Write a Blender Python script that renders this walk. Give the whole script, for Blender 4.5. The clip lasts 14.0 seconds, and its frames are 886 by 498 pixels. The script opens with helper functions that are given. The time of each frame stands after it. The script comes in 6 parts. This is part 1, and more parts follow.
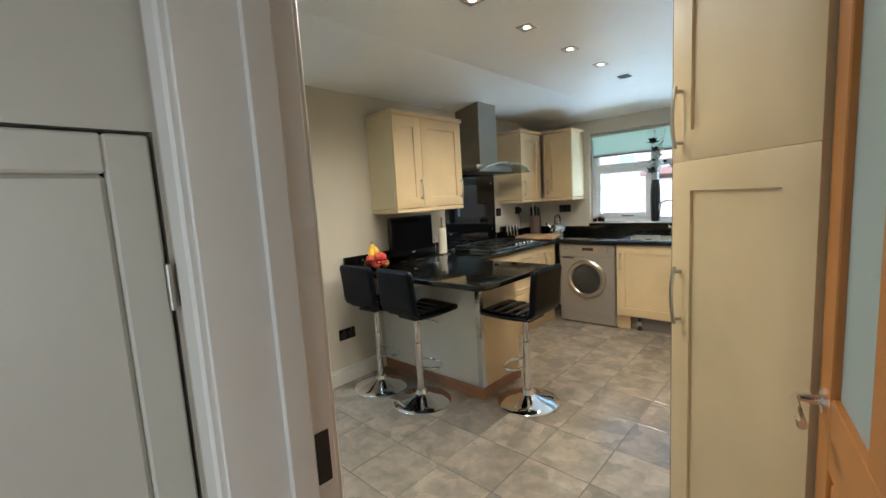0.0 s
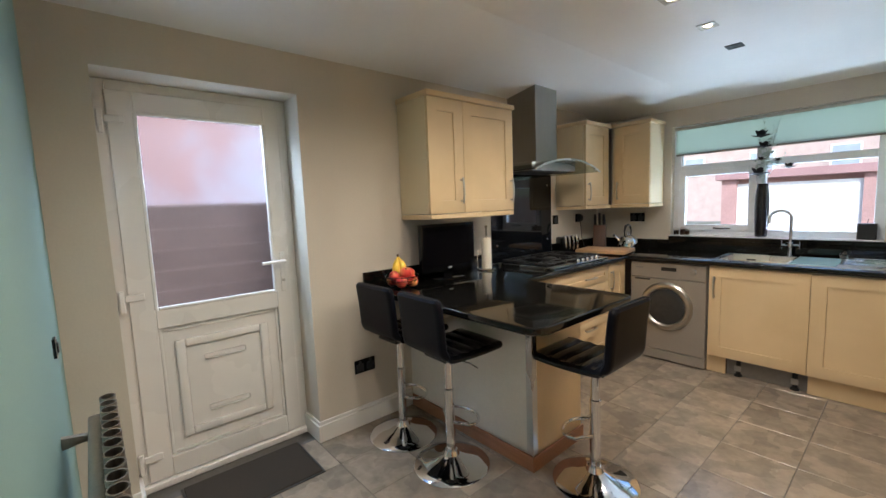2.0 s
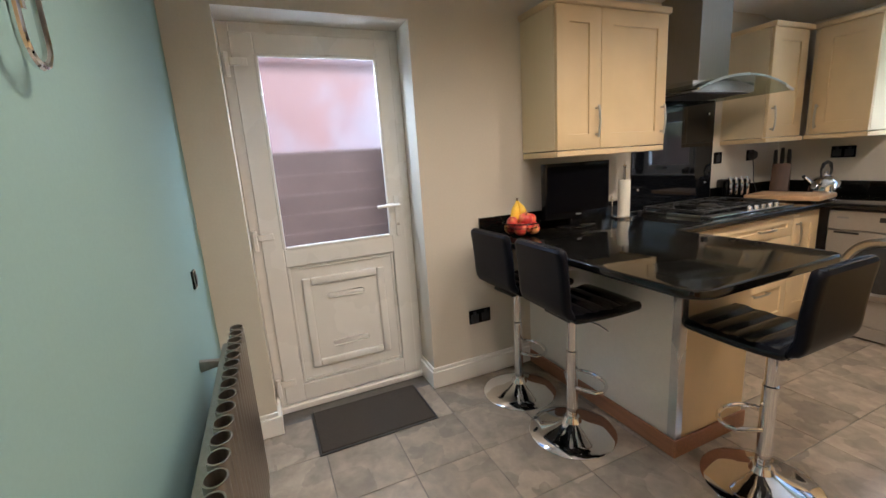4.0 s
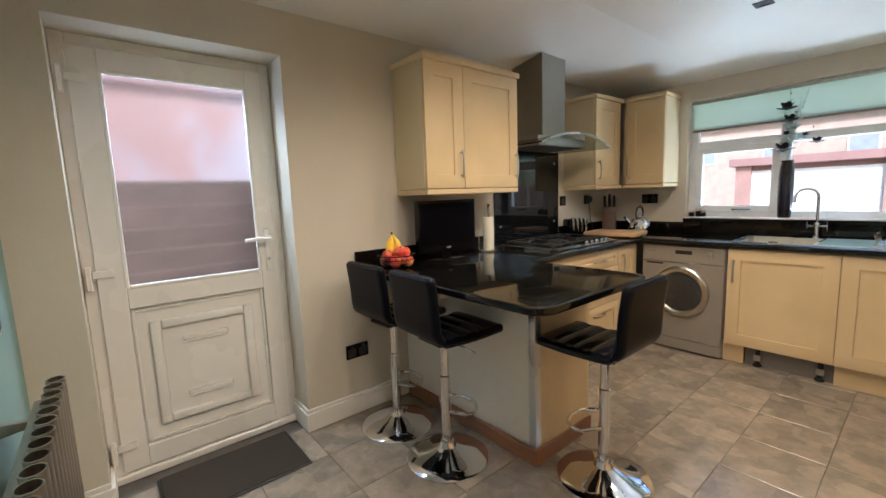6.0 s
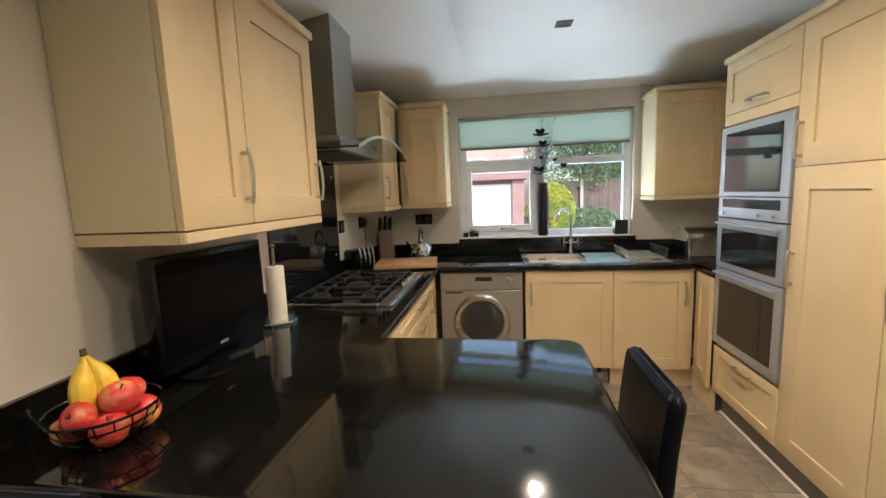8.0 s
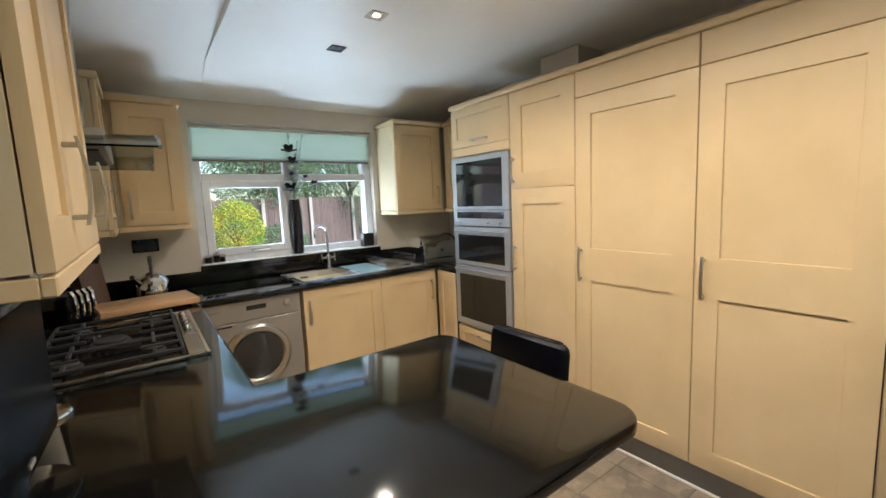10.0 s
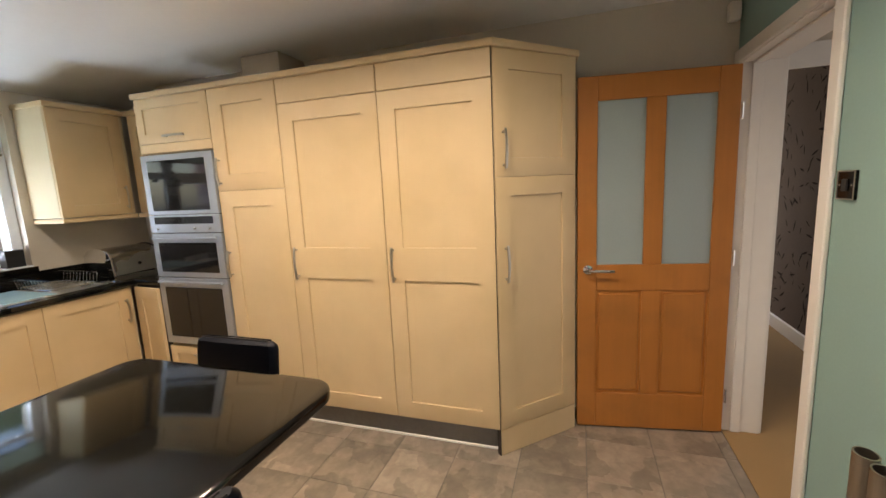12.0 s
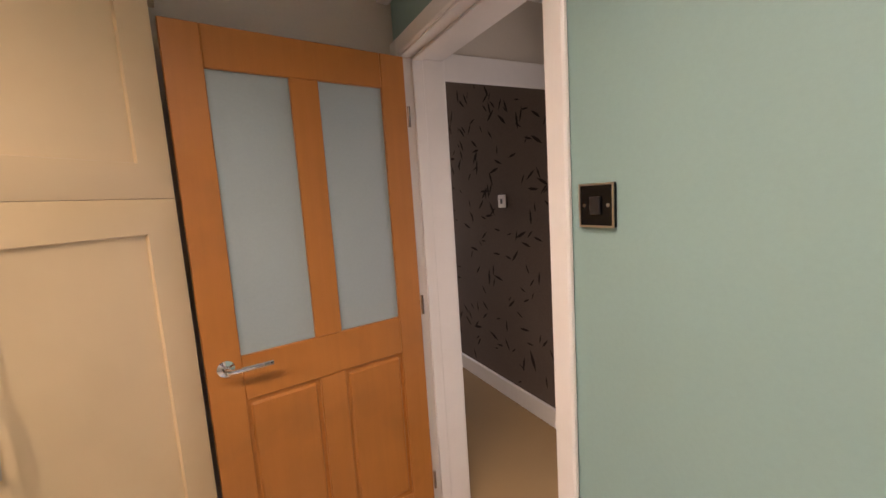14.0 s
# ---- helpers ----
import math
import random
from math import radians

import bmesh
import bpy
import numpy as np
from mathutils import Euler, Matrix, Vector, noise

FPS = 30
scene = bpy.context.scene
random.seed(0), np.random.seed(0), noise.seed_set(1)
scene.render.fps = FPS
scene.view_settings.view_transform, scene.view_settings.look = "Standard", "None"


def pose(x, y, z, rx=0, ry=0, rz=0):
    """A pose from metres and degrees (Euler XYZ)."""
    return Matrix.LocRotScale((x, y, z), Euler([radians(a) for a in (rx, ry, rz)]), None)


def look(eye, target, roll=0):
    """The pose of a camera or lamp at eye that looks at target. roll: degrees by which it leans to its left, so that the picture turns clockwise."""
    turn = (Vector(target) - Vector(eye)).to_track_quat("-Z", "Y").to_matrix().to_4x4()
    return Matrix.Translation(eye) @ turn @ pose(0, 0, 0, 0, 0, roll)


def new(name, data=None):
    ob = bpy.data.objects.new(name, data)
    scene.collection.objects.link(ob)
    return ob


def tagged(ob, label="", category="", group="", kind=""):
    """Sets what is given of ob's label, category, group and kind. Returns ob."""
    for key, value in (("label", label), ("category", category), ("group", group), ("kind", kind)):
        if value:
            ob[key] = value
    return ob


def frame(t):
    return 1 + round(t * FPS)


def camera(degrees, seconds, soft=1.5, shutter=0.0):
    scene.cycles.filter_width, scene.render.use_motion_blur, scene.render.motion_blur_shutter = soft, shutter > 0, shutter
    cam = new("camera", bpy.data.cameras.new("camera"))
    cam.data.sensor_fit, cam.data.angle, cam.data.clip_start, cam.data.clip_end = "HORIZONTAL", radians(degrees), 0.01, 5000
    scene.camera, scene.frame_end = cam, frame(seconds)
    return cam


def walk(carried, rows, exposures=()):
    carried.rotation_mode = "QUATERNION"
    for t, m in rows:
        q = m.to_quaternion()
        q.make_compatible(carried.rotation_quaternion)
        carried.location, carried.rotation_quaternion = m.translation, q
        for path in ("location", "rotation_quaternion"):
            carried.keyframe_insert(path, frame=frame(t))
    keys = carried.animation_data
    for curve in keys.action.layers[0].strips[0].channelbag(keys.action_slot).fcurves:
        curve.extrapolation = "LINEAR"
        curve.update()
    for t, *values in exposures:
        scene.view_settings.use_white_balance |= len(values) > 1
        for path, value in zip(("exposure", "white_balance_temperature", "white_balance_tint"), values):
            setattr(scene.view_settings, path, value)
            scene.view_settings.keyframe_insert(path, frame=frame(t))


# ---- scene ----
cam = camera(94.2, 14.0)
PATH = [
    (0, (2.768, -0.378, 1.408), (1.416, 1.077, 1.171), -3.4),
    (0.5, (2.566, -0.26, 1.427), (1.487, 1.413, 1.232), -3.4),
    (1, (2.483, -0.053, 1.421), (1.453, 1.65, 1.224), -3.0),
    (1.5, (2.394, 0.093, 1.431), (1.111, 1.613, 1.22), -2.3),
    (2, (2.328, 0.135, 1.412), (0.818, 1.428, 1.2), -2.2),
    (2.5, (2.097, 0.203, 1.391), (0.384, 1.217, 1.195), -1.9),
    (2.7, (2.042, 0.247, 1.385), (0.25, 1.116, 1.201), -2.0),
    (4.8, (2.265, 0.286, 1.262), (0.568, 1.136, 0.631), -4.4),
    (5, (2.291, 0.28, 1.242), (0.668, 1.214, 0.54), -3.8),
    (5.5, (2.301, 0.278, 1.269), (0.726, 1.408, 0.778), -2.4),
    (6, (2.224, 0.289, 1.312), (0.696, 1.554, 1.057), -2.1),
    (6.5, (1.935, 0.496, 1.363), (0.594, 1.961, 1.126), -1.7),
    (7, (1.626, 0.627, 1.392), (0.593, 2.322, 1.152), -1.7),
    (7.5, (1.344, 0.708, 1.394), (0.679, 2.577, 1.14), -2.0),
    (8, (1.105, 0.839, 1.424), (0.823, 2.802, 1.161), -2.2),
    (8.5, (0.827, 0.845, 1.436), (0.946, 2.825, 1.177), -2.4),
    (9, (0.654, 0.93, 1.433), (1.169, 2.849, 1.2), -2.7),
    (9.2, (0.607, 1.012, 1.444), (1.299, 2.875, 1.216), -2.8),
    (11.3, (0.263, 0.743, 1.426), (1.718, 2.087, 1.151), -2.0),
    (11.5, (0.269, 0.713, 1.439), (1.77, 2.005, 1.158), -2.2),
    (12, (0.39, 0.775, 1.456), (2.265, 1.402, 1.152), -2.7),
    (12.5, (0.448, 0.787, 1.439), (2.42, 0.613, 1.158), -2.5),
    (13, (0.603, 0.784, 1.443), (2.545, 0.352, 1.239), -2.7),
    (13.5, (0.945, 0.693, 1.447), (2.839, 0.077, 1.259), -3.1),
    (14, (1.37, 0.659, 1.434), (3.142, -0.236, 1.192), -3.7),
]
EXPOSURES = [(0, 1.56, 5700, 1), (0.5, 1.56, 5750, 4), (1, 1.47, 5850, 6), (1.6, 1.29, 5750, 7), (2.5, 1.38, 6100, 12), (5.1, 1.43, 6100, 14), (6.2, 1.40, 6350, 10), (7, 1.33, 6550, 10), (8, 1.36, 6450, 10), (9, 1.38, 6150, 8), (11.5, 1.36, 6350, 13), (12, 1.36, 6900, 15), (12.4, 1.38, 6350, 13), (12.8, 1.40, 6250, 14), (13.5, 1.48, 6350, 19), (14, 1.66, 6750, 26)]
walk(cam, [(t, look(eye, target, roll)) for t, eye, target, roll in PATH], EXPOSURES)

# ---- world and lights ----
world = bpy.data.worlds.new("sky")
scene.world = world
world.use_nodes = True
wt = world.node_tree
sky = wt.nodes.new("ShaderNodeTexSky")
sky.sky_type, sky.sun_disc = "NISHITA", False
sky.sun_elevation, sky.sun_rotation = radians(35), radians(144)
wt.links.new(sky.outputs[0], wt.nodes["Background"].inputs[0])
wt.nodes["Background"].inputs[1].default_value = 0.15


def lamp(name, kind, m, energy, colour, **more):
    data = bpy.data.lights.new(name, kind)
    data.energy, data.color = energy, colour
    if kind == "AREA":
        data.shape, data.size, data.size_y = "RECTANGLE", more["size"][0], more["size"][1]
    elif kind == "SPOT":
        data.spot_size, data.spot_blend, data.shadow_soft_size = radians(more["cone"]), more["blend"], 0.02
    elif kind == "SUN":
        data.angle = radians(more["angle"])
    ob = new(name, data)
    ob.matrix_world = m
    return ob


lamp("sun", "SUN", look((0, 0, 0), (-0.5, 0.7, -0.6)), 2.0, (1.0, 0.98, 0.96), angle=8)
# sky light in the window's opening: up from the outer sill, and behind the drawn blind
lamp("window_daylight", "AREA", look((1.46, 4.60, 1.062), (1.46, 3.2, 2.1)), 8.5, (0.68, 0.84, 1.0), size=(1.34, 0.05))
lamp("blind_daylight", "AREA", look((1.46, 4.4265, 1.925), (1.46, 0, 1.925)), 0.55, (0.88, 0.99, 0.94), size=(1.36, 0.22))
# added fill lamp at the hall's unseen end; the hall's own source is unknown
lamp("hall_daylight", "AREA", look((5.97, -0.575, 1.15), (0, -0.575, 1.15)), 3.6, (1.0, 0.96, 0.90), size=(0.7, 1.8))
# added fill lamp in an unseen opening across the hall, brightening architrave and floor
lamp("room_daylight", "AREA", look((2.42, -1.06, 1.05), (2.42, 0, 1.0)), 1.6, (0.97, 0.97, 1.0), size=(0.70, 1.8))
# daylight slanting in through the glazed side door
lamp("side_door_daylight", "AREA", look((-0.285, 0.655, 1.965), (0.75, 0.70, 0.75)), 7.0, (0.66, 0.82, 1.0), size=(0.56, 0.05))
LIGHT_X, LIGHT_Y = 1.48, (0.80, 1.32, 1.82, 2.37, 2.885)
for y in LIGHT_Y:
    lamp("downlight_lamp", "SPOT", look((LIGHT_X, y, 2.335), (LIGHT_X, y, 0)), 17.2, (1.0, 0.86, 0.70), cone=163, blend=1.0)

# ---- materials ----
def material(name, colour, rough=0.5, metal=0.0, grain=(40, 40, 40), fine=0.12, broad=0.08, broad_scale=2.0, bump=0.0,
             vary=0.0, second=None, second_at=(0.5, 0.7), second_scale=8.0, rough_vary=0.05, coat=0.0, transmission=0.0, emission=0.0, islands=False,
             spec=0.5, cells=0.0):
    """A surface with fine grain, broad unevenness, and perhaps a second colour in patches."""
    m = bpy.data.materials.new(name)
    m.use_nodes = True
    t, n = m.node_tree, m.node_tree.nodes
    p = n["Principled BSDF"]

    def node(kind, **values):
        made = n.new(kind)
        for key, value in values.items():
            made.inputs[key].default_value = value
        return made

    def mix(factor, a, b, mode="MIX"):
        made = n.new("ShaderNodeMix")
        made.data_type, made.blend_type = "RGBA", mode
        for socket, value in ((made.inputs[0], factor), (made.inputs[6], a), (made.inputs[7], b)):
            if isinstance(value, bpy.types.NodeSocket):
                t.links.new(value, socket)
            else:
                socket.default_value = value
        return made.outputs[2]

    def ramp(source, low, high, a=0.0, b=1.0):
        made = node("ShaderNodeMapRange")
        t.links.new(source, made.inputs[0])
        for k, value in enumerate((low, high, a, b), 1):
            made.inputs[k].default_value = value
        return made.outputs[0]

    coord = n.new("ShaderNodeTexCoord").outputs["Object"]
    if vary or islands:
        info = n.new("ShaderNodeNewGeometry").outputs["Random Per Island"] if islands else n.new("ShaderNodeObjectInfo").outputs["Random"]
        shift = n.new("ShaderNodeVectorMath")
        shift.operation = "ADD"
        t.links.new(coord, shift.inputs[0])
        far = node("ShaderNodeMath")
        far.operation = "MULTIPLY"
        t.links.new(info, far.inputs[0])
        far.inputs[1].default_value = 37.0
        t.links.new(far.outputs[0], shift.inputs[1])
        coord = shift.outputs[0]
    scaled = n.new("ShaderNodeMapping")
    t.links.new(coord, scaled.inputs[0])
    scaled.inputs["Scale"].default_value = grain
    g = node("ShaderNodeTexNoise", Scale=1.0, Detail=4.0, Roughness=0.6)
    t.links.new(scaled.outputs[0], g.inputs["Vector"])
    w = node("ShaderNodeTexNoise", Scale=broad_scale, Detail=3.0)
    t.links.new(coord, w.inputs["Vector"])
    base = (*colour, 1)
    if second:
        s = node("ShaderNodeTexNoise", Scale=second_scale, Detail=5.0, Roughness=0.55, Distortion=0.4)
        t.links.new(coord, s.inputs["Vector"])
        patch = s.outputs[0]
        if cells:
            bent = n.new("ShaderNodeVectorMath")
            bent.operation = "MULTIPLY_ADD"
            t.links.new(s.outputs["Color"], bent.inputs[0])
            bent.inputs[1].default_value = (0.10, 0.10, 0.0)
            t.links.new(coord, bent.inputs[2])
            v = node("ShaderNodeTexVoronoi", Scale=cells, Randomness=0.9)
            v.distance = "CHEBYCHEV"
            t.links.new(bent.outputs[0], v.inputs["Vector"])
            blocks = n.new("ShaderNodeSeparateColor")
            t.links.new(v.outputs["Color"], blocks.inputs[0])
            half = node("ShaderNodeMix", Factor=0.26)
            t.links.new(s.outputs[0], half.inputs[2])
            t.links.new(blocks.outputs[0], half.inputs[3])
            patch = half.outputs[0]
        base = mix(ramp(patch, *second_at), base, (*second, 1))
    grey = lambda a: (a, a, a, 1)  # noqa: E731
    base = mix(ramp(g.outputs[0], 0.3, 0.7), mix(1.0, base, grey(1 - fine), "MULTIPLY"), mix(1.0, base, grey(1 + fine), "MULTIPLY"))
    base = mix(ramp(w.outputs[0], 0.3, 0.7), mix(1.0, base, grey(1 - broad), "MULTIPLY"), mix(1.0, base, grey(1 + broad), "MULTIPLY"))
    if vary:
        base = mix(ramp(info, 0, 1), mix(1.0, base, grey(1 - vary), "MULTIPLY"), mix(1.0, base, grey(1 + vary), "MULTIPLY"))
    t.links.new(base, p.inputs["Base Color"])
    t.links.new(ramp(w.outputs[0], 0.25, 0.75, max(rough - rough_vary, 0.01), rough + rough_vary), p.inputs["Roughness"])
    p.inputs["Metallic"].default_value = metal
    p.inputs["Specular IOR Level"].default_value = spec
    p.inputs["Coat Weight"].default_value = coat
    p.inputs["Coat Roughness"].default_value = 0.08
    p.inputs["Transmission Weight"].default_value = transmission
    if emission:
        t.links.new(base, p.inputs["Emission Color"])
        p.inputs["Emission Strength"].default_value = emission
    if bump:
        b = node("ShaderNodeBump", Strength=0.5, Distance=bump)
        t.links.new(g.outputs[0], b.inputs["Height"])
        t.links.new(b.outputs[0], p.inputs["Normal"])
    return m


M_WALL = material("warm grey wall paint", (0.62, 0.56, 0.468), 0.75, grain=(90, 90, 90), fine=0.02, broad=0.03, bump=0.0006)
M_GREEN = material("sage green wall paint", (0.255, 0.39, 0.36), 0.7, grain=(90, 90, 90), fine=0.02, broad=0.04, bump=0.0006)
M_CEILING = material("white ceiling paint", (0.86, 0.85, 0.83), 0.32, grain=(30, 30, 30), fine=0.01, broad=0.02, bump=0.0003)
M_WHITE = material("white gloss woodwork", (0.80, 0.77, 0.72), 0.3, grain=(20, 20, 20), fine=0.015, broad=0.02)
# darker than the woodwork white: the hall's duller light is put into the paint
M_WHITE_SHADE = material("white door paint toned down for shade", (0.62, 0.58, 0.50), 0.32, grain=(20, 20, 20), fine=0.015, broad=0.03)
M_UPVC = material("white plastic frame", (0.82, 0.80, 0.76), 0.28, grain=(15, 15, 15), fine=0.01, broad=0.02)
# the white plastic again, cooled in colour to stand for sky light on it
M_FRAME_SKY = material("white window frame with sky tint", (0.78, 0.80, 0.83), 0.28, grain=(15, 15, 15), fine=0.01, broad=0.02)
M_MAPLE = material("pale maple foil", (0.68, 0.515, 0.30), 0.42, grain=(14, 14, 1.2), fine=0.010, broad=0.05, broad_scale=3.0, bump=0.0002,
                   second=(0.64, 0.475, 0.26), second_at=(0.45, 0.8), second_scale=2.5, vary=0.02)
M_ENDPANEL = material("ivory cabinet side", (0.71, 0.585, 0.38), 0.42, grain=(40, 40, 2.0), fine=0.012, broad=0.04)
M_GRANITE = material("polished black granite", (0.0050, 0.0047, 0.0040), 0.07, grain=(420, 420, 420), fine=0.7, broad=0.1, second=(0.022, 0.021, 0.019),
                     second_at=(0.64, 0.74), second_scale=220, rough_vary=0.02, spec=0.5)
M_TILE = material("grey slate floor tile", (0.218, 0.182, 0.144), 0.22, grain=(26, 26, 26), fine=0.07, broad=0.10, broad_scale=5.0, bump=0.0005, vary=0.10,
                  second=(0.335, 0.277, 0.214), second_at=(0.36, 0.68), second_scale=9.0, rough_vary=0.05, spec=0.95, cells=8.0)
M_GROUT = material("dark grout", (0.13, 0.12, 0.11), 0.9, fine=0.1)
M_STEEL = material("brushed stainless steel", (0.62, 0.61, 0.59), 0.27, 1.0, grain=(8, 300, 300), fine=0.06, broad=0.04)
M_STEEL_V = material("brushed steel hood", (0.33, 0.31, 0.28), 0.38, 1.0, grain=(200, 200, 6), fine=0.06, broad=0.05)
# bluish base puts the window's light into otherwise neutral steel
M_OVENSTEEL = material("satin steel oven front with window-light tint", (0.46, 0.50, 0.56), 0.36, 0.65, grain=(8, 300, 300), fine=0.04, broad=0.03)
M_NICKEL = material("satin nickel", (0.55, 0.52, 0.47), 0.32, 1.0, grain=(60, 60, 60), fine=0.05, broad=0.04)
M_CHROME = material("polished chrome", (0.82, 0.82, 0.83), 0.06, 1.0, fine=0.02, broad=0.02, rough_vary=0.02)
M_BRONZE = material("brushed nickel radiator", (0.42, 0.37, 0.31), 0.36, 1.0, grain=(120, 120, 4), fine=0.08, broad=0.06)
M_LEATHER = material("black leatherette", (0.0035, 0.0042, 0.0075), 0.34, grain=(260, 260, 260), fine=0.15, broad=0.1, bump=0.0004, spec=0.13)
M_SEAT = material("shiny black leatherette", (0.004, 0.0046, 0.007), 0.22, grain=(260, 260, 260), fine=0.15, broad=0.1, bump=0.0003, spec=0.4)
M_BLACK = material("black plastic", (0.016, 0.016, 0.017), 0.35, grain=(60, 60, 60), fine=0.08, broad=0.08)
M_BLACKGLOSS = material("glossy black plastic", (0.004, 0.004, 0.0045), 0.10, grain=(60, 60, 60), fine=0.05, broad=0.05, rough_vary=0.02, spec=0.25)
M_SCREEN = material("dark television screen", (0.002, 0.002, 0.003), 0.25, grain=(30, 30, 30), fine=0.03, broad=0.05, spec=0.08)
M_BLACKGLASS = material("black glass splashback", (0.006, 0.007, 0.009), 0.04, grain=(20, 20, 20), fine=0.03, broad=0.05, rough_vary=0.01)
M_OVENGLASS = material("dark oven glass", (0.014, 0.014, 0.015), 0.05, grain=(20, 20, 20), fine=0.05, broad=0.1, rough_vary=0.01)
M_IRON = material("cast iron", (0.02, 0.02, 0.02), 0.6, grain=(200, 200, 200), fine=0.2, bump=0.0005)
M_OAK = material("golden oak veneer", (0.44, 0.168, 0.034), 0.36, grain=(34, 34, 1.6), fine=0.045, broad=0.08, broad_scale=3.0, bump=0.0002,
                 second=(0.38, 0.148, 0.032), second_at=(0.5, 0.7), second_scale=4.0)
M_PLINTH = material("red-brown wood skirting", (0.26, 0.12, 0.062), 0.5, grain=(4, 90, 90), fine=0.15, broad=0.1)
M_PANEL = material("off-white painted board", (0.86, 0.83, 0.77), 0.16, grain=(60, 60, 60), fine=0.02, broad=0.04)
M_SILVER = material("silver-grey appliance paint", (0.37, 0.345, 0.31), 0.36, 0.5, grain=(60, 60, 60), fine=0.03, broad=0.03)
M_DARKGLASS = material("smoked door glass", (0.035, 0.035, 0.035), 0.06, grain=(30, 30, 30), fine=0.1, broad=0.15)
M_DARK = material("dark grey plastic and shade", (0.05, 0.05, 0.052), 0.55, fine=0.1)
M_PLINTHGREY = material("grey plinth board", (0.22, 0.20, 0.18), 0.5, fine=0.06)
M_BAR = material("grey lettering", (0.25, 0.25, 0.25), 0.5, fine=0.02)
M_GAP = material("dark brown gap shade", (0.035, 0.022, 0.014), 0.8, fine=0.1)
M_MAT = material("dark coir doormat", (0.034, 0.025, 0.017), 0.95, grain=(300, 300, 300), fine=0.35, broad=0.15, bump=0.003)
M_CARPET = material("beige carpet", (0.34, 0.215, 0.095), 0.95, grain=(350, 350, 350), fine=0.2, broad=0.06, bump=0.003)
M_PAPER = material("taupe leaf wallpaper", (0.13, 0.10, 0.082), 0.95, grain=(120, 120, 120), fine=0.08, broad=0.08, bump=0.0004, spec=0.1)
M_PAPERLEAF = material("dark wallpaper leaf", (0.036, 0.028, 0.025), 0.95, fine=0.1, spec=0.05)
M_TOWEL = material("white kitchen paper", (0.80, 0.74, 0.62), 0.9, grain=(150, 150, 150), fine=0.05, bump=0.001)
M_BEECH = material("beech wood", (0.50, 0.30, 0.15), 0.5, grain=(10, 70, 70), fine=0.12, broad=0.08)
M_BLOCKWOOD = material("dark beech block", (0.075, 0.027, 0.008), 0.5, grain=(60, 60, 5), fine=0.15, broad=0.08)
M_BANANA = material("ripe banana skin", (0.82, 0.52, 0.05), 0.5, grain=(30, 30, 30), fine=0.08, broad=0.12, broad_scale=9, second=(0.35, 0.17, 0.04), second_at=(0.66, 0.8), second_scale=30)
M_APPLE = material("red apple skin", (0.60, 0.045, 0.035), 0.36, grain=(60, 60, 15), fine=0.15, broad=0.15, broad_scale=14, second=(0.82, 0.42, 0.14), second_at=(0.48, 0.68), second_scale=16, vary=0.15)
M_STALK = material("brown stalk", (0.10, 0.06, 0.03), 0.8, fine=0.2)
M_BLIND = material("pale mint roller blind fabric", (0.50, 0.60, 0.60), 0.85, grain=(350, 350, 350), fine=0.05, broad=0.03, transmission=0.0)
M_PETAL = material("black silk petals", (0.008, 0.008, 0.012), 0.6, fine=0.2)
M_LEAFPALE = material("pale blue-green artificial leaves", (0.50, 0.58, 0.56), 0.6, fine=0.12, broad=0.12)
M_VASE = material("black ceramic vase", (0.01, 0.01, 0.013), 0.18, fine=0.05)
M_BULB = material("warm lamp", (1.0, 0.80, 0.50), 0.4, fine=0.0, broad=0.0, emission=6.0)
M_FENCE = material("weathered brown fence boards", (0.17, 0.12, 0.105), 0.85, grain=(4, 4, 90), fine=0.2, broad=0.15, bump=0.002, vary=0.12)
M_BRICK = material("pink-brown brickwork", (0.42, 0.25, 0.225), 0.85, grain=(40, 40, 40), fine=0.15, broad=0.1, vary=0.14)
M_FASCIA = material("mauve painted fascia", (0.36, 0.21, 0.20), 0.7, fine=0.08, broad=0.08)
M_FARBRICK = material("pale peach brickwork", (0.52, 0.39, 0.34), 0.85, grain=(20, 20, 20), fine=0.08, broad=0.1)
M_FARGLASS = material("pale sky-lit window glass", (0.34, 0.38, 0.44), 0.2, fine=0.05, broad=0.1)
M_MORTAR = material("pale mortar", (0.45, 0.41, 0.37), 0.9, fine=0.1)
M_RENDER = material("pinkish house render", (0.44, 0.27, 0.25), 0.85, grain=(60, 60, 60), fine=0.06, broad=0.10, broad_scale=0.6, second=(0.46, 0.44, 0.50), second_at=(0.42, 0.62), second_scale=0.55)
M_ROOF = material("brown roof tiles", (0.14, 0.085, 0.065), 0.85, grain=(12, 12, 12), fine=0.2, broad=0.12, vary=0.1)
M_LAWN = material("garden paving and grass", (0.16, 0.17, 0.12), 0.95, grain=(30, 30, 30), fine=0.25, broad=0.2, second=(0.24, 0.23, 0.21), second_at=(0.45, 0.6), second_scale=0.6)
M_LEAFY = material("yellow-green shrub leaves", (0.26, 0.38, 0.06), 0.7, fine=0.12, broad=0.2, broad_scale=3.0, islands=False, second=(0.66, 0.60, 0.06), second_at=(0.44, 0.62), second_scale=2.2)
M_LEAFD = material("dark green leaves", (0.17, 0.25, 0.13), 0.75, fine=0.12, broad=0.15, broad_scale=2.0, islands=True)
M_BARK = material("grey-brown bark", (0.13, 0.10, 0.075), 0.9, grain=(30, 30, 6), fine=0.3, bump=0.004)
M_GARAGE = material("white garage door", (0.80, 0.78, 0.76), 0.45, fine=0.02, broad=0.03)


